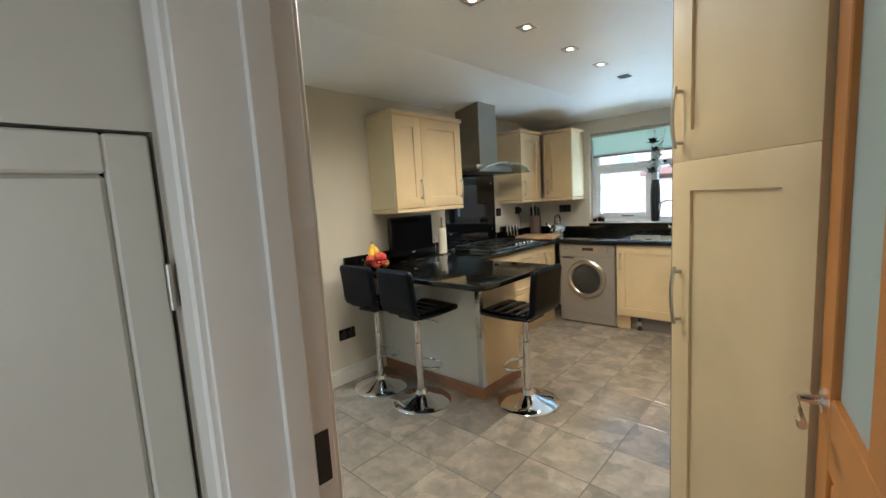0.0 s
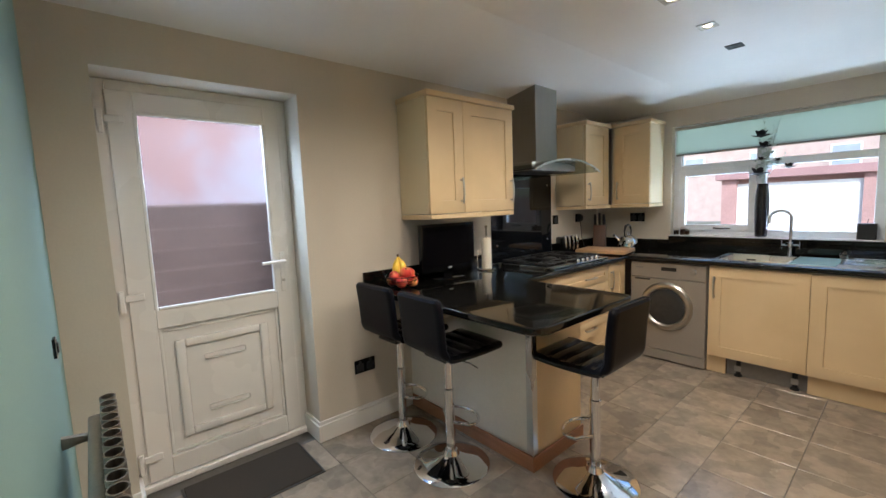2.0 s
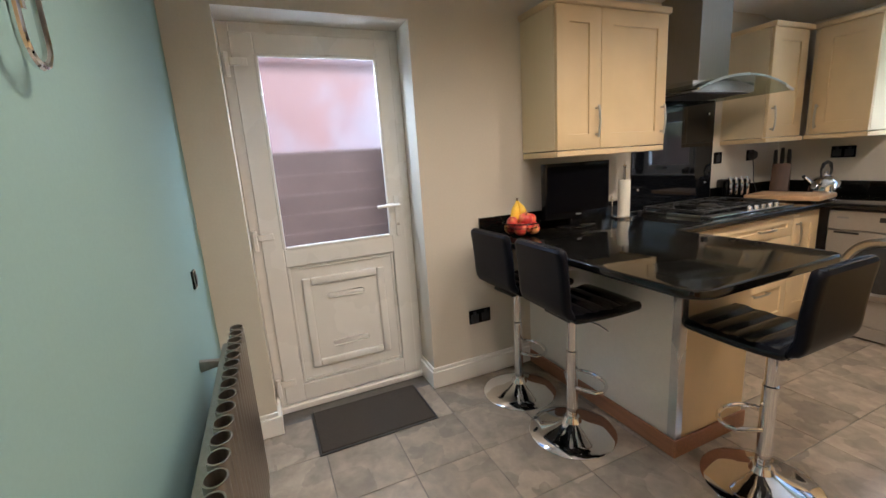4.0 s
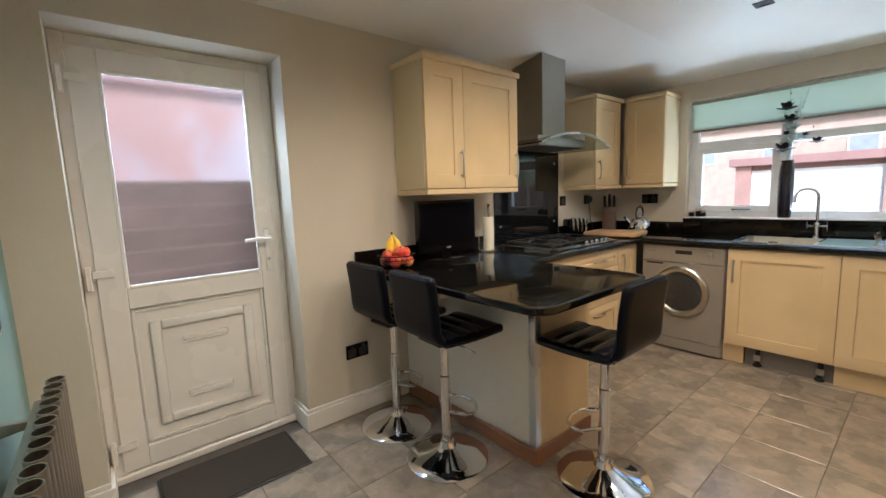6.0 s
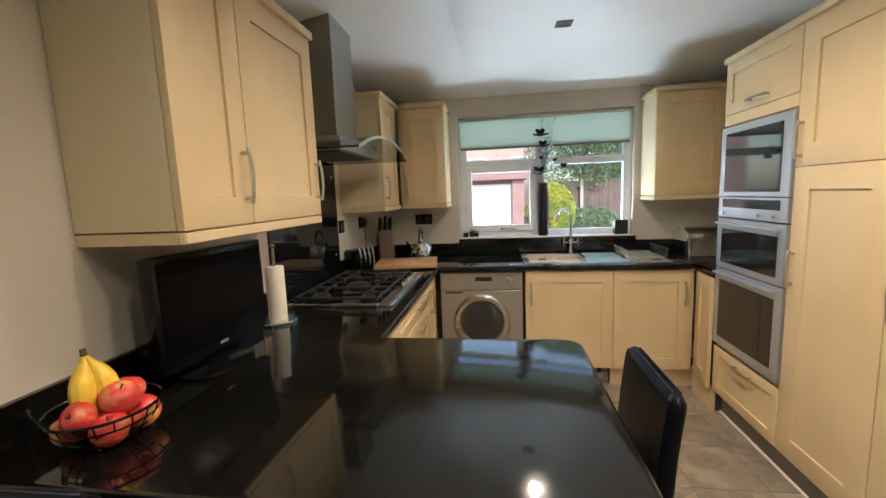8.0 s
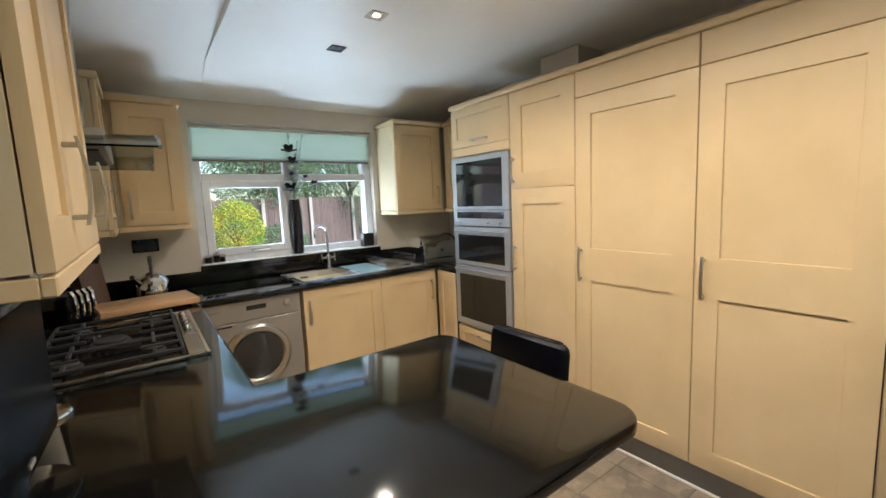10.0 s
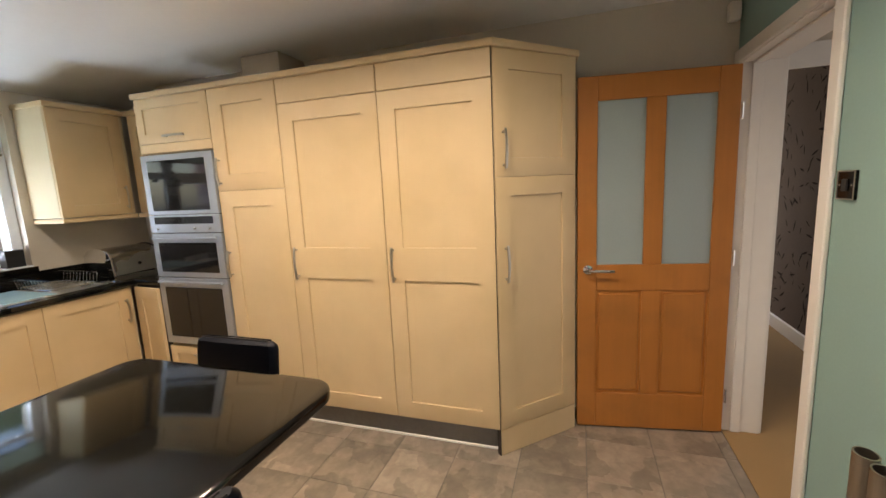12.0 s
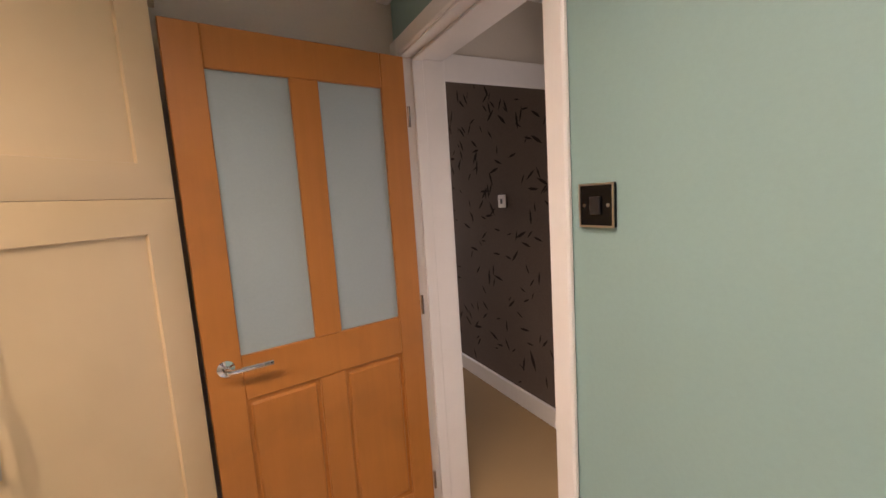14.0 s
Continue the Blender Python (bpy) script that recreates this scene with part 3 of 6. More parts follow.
Z1, H1 = 1.358, 0.725
GRIP = 0.17
wall_unit("wall_cupboard", "pale maple double wall cupboard with bow handles above the breakfast bar", pose(0.322, 1.765, Z1, 0, 0, 90), 0.805, H1,
          [(G, 0.30 - G, 0, H1 - 0.003, (), (0.30 - 0.035, 0.145, GRIP, True)), (0.30 + G, 0.805 - G, 0, H1 - 0.003, (), (0.805 - 0.035, 0.145, GRIP, True))])
wall_unit("wall_cupboard", "pale maple wall cupboard next to the cooker hood", pose(0.322, 3.59, Z1, 0, 0, 90), 0.46, H1,
          [(G, 0.40, 0, H1 - 0.003, (), (0.035, 0.125, GRIP, True))], ends=(True, False))
wall_unit("wall_cupboard", "pale maple corner wall cupboard beside the window", pose(0.322, 4.05, Z1), 0.365, H1,
          [(0.035, 0.363, 0, H1 - 0.003, (), (0.07, 0.125, GRIP, True))], ends=(False, True), d=0.318)
wall_unit("wall_cupboard", "pale maple wall cupboard between window and oven tower", pose(2.215, 4.05, Z1), 0.50, H1,
          [(G, 0.46, 0, H1 - 0.003, (), (0.425, 0.125, GRIP, True))], ends=(True, False), d=0.318)
wall_unit("wall_cupboard", "pale maple corner wall cupboard behind the oven tower", pose(2.715, 4.048, Z1, 0, 0, -90), 0.555, H1,
          [(0.03, 0.553, 0, H1 - 0.003, (), None)], ends=(False, False), d=0.28)

# tall units along the east wall; local x runs towards -y
TX = 2.392
def tall(name, label, y_high, y_low, doors, h=2.085, z0=0.15, body=True):
    return unit(name, label, pose(TX, y_high, 0, 0, 0, -90), y_high - y_low, ROOM_X - TX - 0.004, h, doors, z0=z0, group="tall cupboards", body=body, rail=0.095)

w = 0.49
tall("larder_cupboard", "tall narrow pale maple cupboard beside the ovens", 2.882, 2.392, [
    (G, w - G, 1.486, 2.083, (), (0.035, 1.60, GRIP, True)), (G, w - G, 0.152, 1.482, (), (0.035, 1.035, GRIP, True))])
w = 0.62
for y_high, word in ((2.390, "fridge_cupboard"), (1.768, "freezer_cupboard")):
    ww = w if word[2] == "i" else 0.60
    tall(word, "tall pale maple cupboard with panelled door and bow handle", y_high, y_high - ww, [
        (G, ww - G, 1.951, 2.083, "flat", None), (G, ww - G, 0.152, 1.947, ((0.955, 1.135),), (0.04, 1.045, 0.19, True))])

# oven tower: carcass in pieces round the appliances
oven_y0, oven_y1 = 2.886, 3.488
tower = thing("oven_tower", "pale maple tower housing built-in ovens", "cupboard", pose(TX, oven_y1, 0, 0, 0, -90), "tall cupboards")
w = oven_y1 - oven_y0
D = ROOM_X - TX - 0.004
part("body", join(box(0, 0.016, 0.024, D, 0.15, 2.085), box(w - 0.016, w, 0.024, D, 0.15, 2.085), box(0.016, w - 0.016, 0.024, D, 0.15, 0.455), box(0.016, w - 0.016, 0.024, D, 1.742, 2.085)), M_ENDPANEL, tower, local=True)
flap = part("door", moved(door_bm(w - 2 * G, 0.277, rail=0.06), Matrix.Translation((G, 0, 1.806))), M_MAPLE, tower, local=True)
part("handle", moved(handle_bm(GRIP, False), Matrix.Translation((w / 2 + 0.02, 0, 1.845))), M_NICKEL, flap, "satin nickel bow handle", local=True)
part("filler", box(G, w - G, 0.002, 0.022, 1.746, 1.803, 0.002), M_MAPLE, tower, local=True)
drw = part("drawer_front", moved(door_bm(w - 2 * G, 0.292, rail=0.055), Matrix.Translation((G, 0, 0.152))), M_MAPLE, tower, local=True)
part("handle", moved(handle_bm(GRIP, False), Matrix.Translation((w / 2 + 0.02, 0, 0.40))), M_NICKEL, drw, "satin nickel bow handle", local=True)

def oven(name, label, z0, z1, parts):
    ob = thing(name, label, "oven", pose(TX, oven_y1, z0, 0, 0, -90))
    part("case", box(0.017, w - 0.017, 0.012, 0.5, 0.002, z1 - z0 - 0.002, 0.001), M_DARK, ob, local=True)
    for kind, a, b, win in parts:
        front = part(kind, box(0.003, w - 0.003, -0.012, 0.011, a, b, 0.003), M_OVENSTEEL, ob, local=True)
        if win:
            part("window", box(win[0], win[1], -0.0145, -0.0115, win[2], win[3], 0.001), M_OVENGLASS, front, "dark oven glass", local=True)
    return ob

mw = oven("microwave_oven", "stainless steel built-in microwave with dark glass door", 1.232, 1.737, [("door", 0.120, 0.502, (0.055, w - 0.065, 0.145, 0.465)), ("control_panel", 0.002, 0.116, (0.05, w - 0.055, 0.058, 0.105))])
for k in (0.08, 0.40, 0.52):
    part("knob", moved(lathe([(0.009, 0), (0.009, 0.012), (0.006, 0.014)], 12), Matrix.Translation((k, -0.012, 0.028)) @ Matrix.Rotation(radians(90), 4, "X")), M_CHROME, mw, local=True)
ov = oven("double_oven", "stainless steel built-in double oven with dark glass doors", 0.468, 1.230, [
    ("grill_door", 0.470, 0.759, (0.055, w - 0.055, 0.505, 0.70)), ("oven_door", 0.003, 0.463, (0.055, w - 0.055, 0.055, 0.40))])
for z in (0.732, 0.440):
    bar = join(tube([(0.03, -0.034, z), (w - 0.03, -0.034, z)], 0.008, 10), *[box(x - 0.006, x + 0.006, -0.034, -0.011, z - 0.006, z + 0.006, 0.001) for x in (0.045, w - 0.045)])
    part("handle", bar, M_OVENSTEEL, ov, local=True)

# diagonal end cupboard
ax, ay, bx, by = TX, 1.165, 2.766, 0.79
diag_len = math.hypot(bx - ax, by - ay)
ang = math.degrees(math.atan2(by - ay, bx - ax))
end = thing("corner_cupboard", "tall angled pale maple end cupboard with two doors", "cupboard", pose(ax, ay, 0, 0, 0, ang), "tall cupboards")
inset = Matrix.Rotation(radians(ang), 2) @ Vector((0, 0.024))
part("body", prism([(ax + 0.012, ay + 0.01), (ax + inset.x, ay + inset.y + 0.0), (bx + inset.x, by + inset.y), (2.995, by + 0.035), (2.995, ay + 0.001), (ax + 0.012, ay + 0.001)][1:], 0.0, 2.085), M_ENDPANEL, end)
for a, b, hz in ((1.484, 2.083, 1.62), (0.152, 1.483, 1.05)):
    front = part("door", moved(door_bm(diag_len - 0.012, b - a, rail=0.092), Matrix.Translation((0.006, 0, a))), M_MAPLE, end, local=True)
    part("handle", moved(handle_bm(0.19, True), Matrix.Translation((0.055, 0, hz))), M_NICKEL, front, "satin nickel bow handle", local=True)
part("plinth", box(0.004, diag_len - 0.004, 0.002, 0.02, 0.0, 0.148, 0.002), M_MAPLE, end, local=True)
# no post here: a dark strip paints the shaded gap beside the freezer cupboard
part("edge_post", box(-0.003, 0.002, 0.004, 0.03, 0.0, 2.085), M_GAP, end, "dark strip standing for shade in the gap", local=True)

crown = thing("tall_unit_cornice", "pale maple cornice running along the tall cupboards", "cornice", pose(TX, 2.3, 2.086))
part("moulding", prism([(TX - 0.016, 3.492), (2.995, 3.492), (2.995, 0.80), (2.776, 0.776), (TX - 0.014, 1.155)][::-1], 2.086, 2.120, 0.006, 2), M_MAPLE, crown)
kick = thing("tall_unit_plinth", "recessed grey plinth with a pale seal strip", "plinth", pose(2.46, 2.3, 0))
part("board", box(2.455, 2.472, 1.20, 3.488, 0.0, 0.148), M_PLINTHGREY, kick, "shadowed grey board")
part("seal_strip", box(2.440, 2.455, 1.19, 3.488, 0.0, 0.012, 0.003), M_WHITE, kick, "pale plastic strip")

# base run under the window: front at y = 3.765
BY = 3.765
unit("base_cupboard", "pale maple double base cupboard under the sink", pose(1.268, BY, 0), 1.13, 0.58, 0.862, [
    (G, 0.60 - G, 0.152, 0.858, (), (0.04, 0.70, GRIP, True)), (0.60 + G, 1.10, 0.152, 0.858, (), (1.06, 0.70, GRIP, True))], z0=0.15, group="base cupboards")
plinth_n = thing("base_plinth", "pale maple plinth with a grey vent opening beneath the sink cupboard", "plinth", pose(1.8, 3.83, 0))
part("board", box(1.25, 1.38, 3.83, 3.848, 0, 0.148, 0.002), M_MAPLE, plinth_n)
part("board", box(1.87, 2.46, 3.83, 3.848, 0, 0.148, 0.002), M_MAPLE, plinth_n)
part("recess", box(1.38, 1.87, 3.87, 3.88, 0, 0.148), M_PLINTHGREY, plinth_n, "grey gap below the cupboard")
for x in (1.46, 1.80):
    foot = part("foot", moved(lathe([(0.028, 0), (0.028, 0.012), (0.016, 0.02), (0.016, 0.14), (0.03, 0.148)], 14), Matrix.Translation((x, 3.855, 0))), M_BLACK, plinth_n)
    part("clip", box(x - 0.022, x + 0.022, 3.838, 3.842, 0.04, 0.085, 0.002), M_SILVER, plinth_n, "grey plastic foot clip")
# small corner base unit beside the ovens, its door a little open
# solid body coloured dark in place of the shaded inside behind the door
corner = unit("corner_base_cupboard", "pale maple corner base cupboard with door ajar", pose(2.40, 3.765, 0, 0, 0, -90), 0.272, 0.58, 0.862, [], z0=0.0, group="base cupboards", side=M_DARK)
cd = part("door", moved(door_bm(0.262, 0.70), Matrix.Translation((0.004, -0.003, 0.152)) @ Matrix.Rotation(radians(-7), 4, "Z")), M_MAPLE, corner, local=True)
part("plinth", box(0.0, 0.272, 0.0, 0.02, 0, 0.148, 0.002), M_MAPLE, corner, local=True)

# west run: front at x = 0.625
WX = 0.625
unit("drawer_unit", "pale maple drawer unit below the hob", pose(WX, 2.62, 0, 0, 0, 90), 0.80, 0.60, 0.862, [
    (G, 0.80 - G, 0.722, 0.858, "drawer", (0.40 + 0.1, 0.785, GRIP, False)), (G, 0.80 - G, 0.44, 0.718, "drawer", (0.50, 0.655, GRIP, False)), (G, 0.80 - G, 0.152, 0.436, "drawer", (0.50, 0.37, GRIP, False))],
    z0=0.15, group="base cupboards", category="drawers")
unit("base_cupboard", "narrow pale maple base cupboard beside the washing machine", pose(WX, 3.42, 0, 0, 0, 90), 0.30, 0.60, 0.862, [
    (G, 0.30 - G, 0.152, 0.858, (), (0.04, 0.72, GRIP, True))], z0=0.15, group="base cupboards")
unit("base_cupboard", "narrow pale maple base cupboard behind the breakfast bar", pose(WX, 2.265, 0, 0, 0, 90), 0.355, 0.60, 0.862, [
    (G, 0.355 - G, 0.152, 0.858, (), (0.31, 0.70, GRIP, True))], z0=0.15, group="base cupboards")
plinth_w = thing("base_plinth", "pale maple plinth under the hob run", "plinth", pose(0.56, 3.0, 0))
part("board", box(0.545, 0.563, 2.27, 3.80, 0, 0.148, 0.002), M_MAPLE, plinth_w)

# breakfast bar
bar = thing("breakfast_bar_base", "off-white panelled breakfast bar base with metal corner", "counter base", pose(0.55, 2.0, 0))
part("back_panel", box(0.002, 1.045, 1.79, 1.812, 0.0, 0.868, 0.001), M_PANEL, bar)
part("end_panel", box(1.034, 1.060, 1.813, 2.255, 0.0, 0.868, 0.002), M_MAPLE, bar, "pale maple end panel")
part("inner_panel", box(0.63, 1.033, 2.235, 2.255, 0.0, 0.868, 0.001), M_MAPLE, bar)
part("corner_strip", join(box(1.026, 1.066, 1.784, 1.789, 0.0, 0.866, 0.001), box(1.061, 1.066, 1.789, 1.826, 0.0, 0.866, 0.001)), M_STEEL, bar, "brushed metal corner strip")
for name, bm in (("skirting", box(0.020, 1.068, 1.770, 1.783, 0.0, 0.085, 0.003)), ("skirting", box(1.0675, 1.080, 1.770, 2.255, 0.0, 0.085, 0.003))):
    part(name, bm, M_PLINTH, bar, "red-brown wood strip")
part("bracket", box(0.60, 0.66, 1.55, 1.789, 0.80, 0.868, 0.004), M_PANEL, bar, "pale support under the overhang")

# worktops, upstands
WT0, WT1 = 0.870, 0.905
wtop = thing("worktop", "polished black granite worktop with breakfast bar and rounded corners", "worktop", pose(0.6, 2.5, WT0))
plan = [(0.002, 1.435)] + [(1.37 - 0.09 + 0.09 * math.cos(radians(a)), 1.435 + 0.09 + 0.09 * math.sin(radians(a))) for a in range(-90, 1, 10)]
plan += [(1.37 - 0.07 + 0.07 * math.cos(radians(a)), 2.275 - 0.07 + 0.07 * math.sin(radians(a))) for a in range(0, 91, 10)]
plan += [(0.655, 2.275), (0.655, 3.735), (1.285, 3.735)]
# the hole for the sink is left between four slabs
SX0, SX1, SY0, SY1 = 1.30, 1.72, 3.83, 4.24
part("slab", prism(plan[:-1] + [(SX0, 3.735), (SX0, 4.365), (0.002, 4.365)], WT0, WT1, 0.010, 3), M_GRANITE, wtop)
part("slab", prism([(SX1, 3.735), (2.385, 3.735), (2.385, 3.50), (2.995, 3.50), (2.995, 4.365), (SX1, 4.365)], WT0, WT1, 0.006, 2), M_GRANITE, wtop)
part("slab", box(SX0 + 0.0005, SX1 - 0.0005, 3.735, SY0, WT0, WT1, 0.006, 2), M_GRANITE, wtop)
part("slab", box(SX0 + 0.0005, SX1 - 0.0005, SY1, 4.365, WT0, WT1, 0.003), M_GRANITE, wtop)
for name, bm in (("upstand", box(0.002, 0.022, 1.437, 2.64, WT1, 1.0, 0.002)), ("upstand", box(0.002, 0.022, 3.51, 4.345, WT1, 1.0, 0.002)),
                 ("upstand", box(0.002, 2.995, 4.346, 4.366, WT1, 1.0, 0.002)), ("upstand", box(WIN_X0 - 0.01, WIN_X1 + 0.02, 4.345, 4.366, 1.0005, 1.034, 0.002))):
    part(name, bm, M_GRANITE, wtop, "black granite upstand")

# ---- appliances and fittings ----
ry90 = Matrix.Rotation(radians(90), 4, "Y")
rx90 = Matrix.Rotation(radians(90), 4, "X")

wm = thing("washing_machine", "silver-grey front-loading washing machine with metal door ring", "washing machine", pose(0.95, 3.775, 0))
part("body", box(0.652, 1.250, 3.785, 4.34, 0.012, 0.858, 0.006, 2), M_SILVER, wm)
part("front_panel", box(0.654, 1.248, 3.775, 3.786, 0.10, 0.72, 0.004), M_SILVER, wm)
cp = part("control_panel", box(0.654, 1.248, 3.772, 3.786, 0.725, 0.855, 0.004), M_SILVER, wm)
part("display", box(0.91, 1.03, 3.7695, 3.773, 0.79, 0.82, 0.002), M_BLACK, cp, "small dark display")
part("logo_bar", box(0.70, 0.76, 3.7705, 3.773, 0.80, 0.812), M_BAR, cp)
part("drawer", box(0.69, 0.82, 3.7695, 3.776, 0.700, 0.712, 0.002), M_BLACK, wm, "dark drawer slot")
part("knob", moved(lathe([(0.022, 0), (0.020, 0.018), (0.014, 0.02)], 20), Matrix.Translation((1.16, 3.772, 0.80)) @ rx90), M_SILVER, wm)
part("kick_panel", box(0.656, 1.246, 3.778, 3.786, 0.015, 0.095, 0.003), M_SILVER, wm)
ring = []
for r, z in ((0.205, 0.0), (0.205, 0.02), (0.19, 0.034), (0.165, 0.036), (0.15, 0.02)):
    ring.append((r, z))
MX, MZ = 0.955, 0.49
drum = part("porthole", moved(lathe(ring, 40), Matrix.Translation((MX, 3.7745, MZ)) @ rx90), M_NICKEL, wm, "satin metal ring door")
part("door_glass", moved(lathe([(0.151, 0.0), (0.151, 0.024), (0.12, 0.034), (0.05, 0.042), (0.0, 0.043)], 32), Matrix.Translation((MX, 3.7740, MZ)) @ rx90), M_DARKGLASS, drum, "dark bulging glass")
part("door_handle", box(MX - 0.197, MX - 0.165, 3.735, 3.745, MZ - 0.05, MZ + 0.05, 0.004), M_SILVER, drum)
for x in (0.70, 1.20):
    part("foot", moved(lathe([(0.02, 0), (0.02, 0.008), (0.01, 0.012)], 12), Matrix.Translation((x, 3.83, 0))), M_BLACK, wm)

# hob
hob = thing("gas_hob", "black five-burner gas hob with bright steel edges and black pan supports", "hob", pose(0.32, 3.08, 0.905))
part("plate", box(0.055, 0.5195, 2.6965, 3.4635, 0.9052, 0.917, 0.002), M_BLACKGLOSS, hob, "black enamelled plate")
for a, b in ((2.676, 2.696), (3.464, 3.484)):
    part("trim", box(0.055, 0.5195, a, b, 0.9056, 0.9185, 0.003), M_STEEL, hob, "bright side edge")
part("control_strip", box(0.520, 0.5718, 2.676, 3.484, 0.9054, 0.9178, 0.001), M_STEEL, hob, "brushed steel control strip")
part("trim", box(0.572, 0.5895, 2.676, 3.484, 0.9056, 0.919, 0.003), M_CHROME, hob, "bright front edge")
burners = ((0.17, 2.83, 0.038), (0.42, 2.83, 0.030), (0.28, 3.08, 0.055), (0.17, 3.33, 0.030), (0.42, 3.33, 0.038))
for x, y, r in burners:
    b = part("burner", moved(lathe([(r * 1.25, 0), (r * 1.2, 0.008), (r, 0.010), (r, 0.016), (r * 0.9, 0.02), (0.0, 0.021)], 20), Matrix.Translation((x, y, 0.917))), M_IRON, hob)
for y0, y1 in ((2.715, 2.945), (2.955, 3.205), (3.215, 3.445)):
    x0, x1, z = 0.075, 0.508, 0.932
    ym = (y0 + y1) / 2
    bars = [box(x0, x1, y - 0.006, y + 0.006, z, z + 0.012, 0.002) for y in (y0, y1)] + [box(x - 0.006, x + 0.006, y0 + 0.006, y1 - 0.006, z, z + 0.0118, 0.002) for x in (x0 + 0.004, x1 - 0.004)]
    bars += [box(x0 + 0.008, x0 + 0.13, ym - 0.006, ym + 0.006, z, z + 0.013, 0.002), box(x1 - 0.13, x1 - 0.008, ym - 0.006, ym + 0.006, z, z + 0.013, 0.002)]
    bars += [box(x - 0.006, x + 0.006, a, b, z, z + 0.013, 0.002) for x in (0.17, 0.42) for a, b in ((y0 + 0.004, y0 + 0.075), (y1 - 0.075, y1 - 0.004))]
    bars += [box(x - 0.005, x + 0.005, y - 0.005, y + 0.005, 0.9172, z) for x in (x0 + 0.005, x1 - 0.005) for y in (y0, y1)]
    part("pan_support", join(*bars), M_IRON, hob)
for k in range(5):
    part("knob", moved(lathe([(0.017, 0), (0.016, 0.016), (0.012, 0.022), (0.0, 0.0225)], 16), Matrix.Translation((0.546, 3.08 + 0.070 * k, 0.9178))), M_CHROME, hob)

# hood
HY0, HY1 = 2.60, 3.50
hm = (HY0 + HY1) / 2
hood = thing("cooker_hood", "brushed steel chimney cooker hood with a curved glass canopy", "cooker hood", pose(0.15, hm, 1.65))
part("chimney", box(0.002, 0.290, hm - 0.155, hm + 0.135, 1.72, 2.42, 0.002), M_STEEL_V, hood)
part("motor_box", box(0.002, 0.36, hm - 0.30, hm + 0.30, 1.655, 1.722, 0.006, 2), M_STEEL_V, hood)
pts = [(HY0 + (HY1 - HY0) * k / 24, 1.735 - 0.085 * (2 * k / 24 - 1) ** 2) for k in range(25)]
sheet = prism(pts + [(y, z - 0.007) for y, z in pts[::-1]], 0.01, 0.50)
sheet.transform(Matrix(((0, 0, 1, 0), (1, 0, 0, 0), (0, 1, 0, 0), (0, 0, 0, 1))))
bmesh.ops.recalc_face_normals(sheet, faces=sheet.faces)
canopy = part("canopy", sheet, M_CANOPY, hood, "curved clear glass canopy")
rim = prism([(y, z + 0.002) for y, z in pts] + [(y, z - 0.011) for y, z in pts[::-1]], 0.50, 0.510)
rim.transform(Matrix(((0, 0, 1, 0), (1, 0, 0, 0), (0, 1, 0, 0), (0, 0, 0, 1))))
bmesh.ops.recalc_face_normals(rim, faces=rim.faces)
part("rim", rim, M_STEEL, canopy, "bright steel canopy edge")
part("filter", box(0.03, 0.34, hm - 0.27, hm + 0.27, 1.648, 1.656, 0.002), M_DARK, hood, "dark grease filter")

splash = thing("splashback", "glossy black glass splashback behind the hob", "splashback", pose(0.006, 3.08, 0.906))
part("sheet", box(0.002, 0.010, 2.655, 3.50, 0.906, 1.655, 0.001), M_BLACKGLASS, splash)
for y, z in ((2.72, 1.05), (3.43, 1.05), (2.72, 1.56), (3.43, 1.56)):
    part("fixing_cap", moved(lathe([(0.011, 0), (0.011, 0.004), (0.007, 0.007), (0.0, 0.0075)], 16), Matrix.Translation((0.010, y, z)) @ ry90), M_CHROME, splash, "chrome fixing cap")

# sink and tap
sink = thing("kitchen_sink", "stainless steel sink with drainer set in the black worktop", "sink", pose(1.75, 4.03, 0.905))
part("rim", join(box(1.262, SX0 + 0.002, 3.795, 4.275, 0.9055, 0.910, 0.001), box(SX0 + 0.002, SX1 - 0.002, 3.795, SY0 + 0.002, 0.9055, 0.910, 0.001),
                 box(SX0 + 0.002, SX1 - 0.002, SY1 - 0.002, 4.275, 0.9055, 0.910, 0.001)), M_STEEL, sink)
part("bowl", join(box(SX0 + 0.003, SX0 + 0.006, SY0 + 0.003, SY1 - 0.003, 0.75, 0.908), box(SX1 - 0.006, SX1 - 0.003, SY0 + 0.003, SY1 - 0.003, 0.75, 0.908), box(SX0 + 0.006, SX1 - 0.006, SY0 + 0.003, SY0 + 0.006, 0.75, 0.908),
                  box(SX0 + 0.006, SX1 - 0.006, SY1 - 0.006, SY1 - 0.003, 0.75, 0.908), box(SX0 + 0.003, SX1 - 0.003, SY0 + 0.003, SY1 - 0.003, 0.746, 0.75)), M_STEEL, sink)
drainer = part("drainer", box(SX1 - 0.002, 2.262, 3.795, 4.275, 0.9055, 0.9105, 0.001), M_STEEL, sink)
for k in range(9):
    part("rib", box(1.98, 2.24, 3.86 + 0.045 * k, 3.872 + 0.045 * k, 0.9100, 0.9135, 0.001), M_STEEL, drainer)
part("overflow", box(SX0 + 0.10, SX0 + 0.16, SY1 - 0.008, SY1 - 0.0055, 0.855, 0.875), M_DARK, sink, "dark overflow slots")
# thin aqua sheet paints the pale-blue reflection seen on the steel drainer
part("glass_board", box(1.735, 1.98, 3.815, 4.235, 0.9110, 0.9160, 0.002), material("pale aqua drainer reflection", (0.42, 0.62, 0.66), 0.12, fine=0.02), sink, "pale aqua sheet standing for a reflection on the drainer")
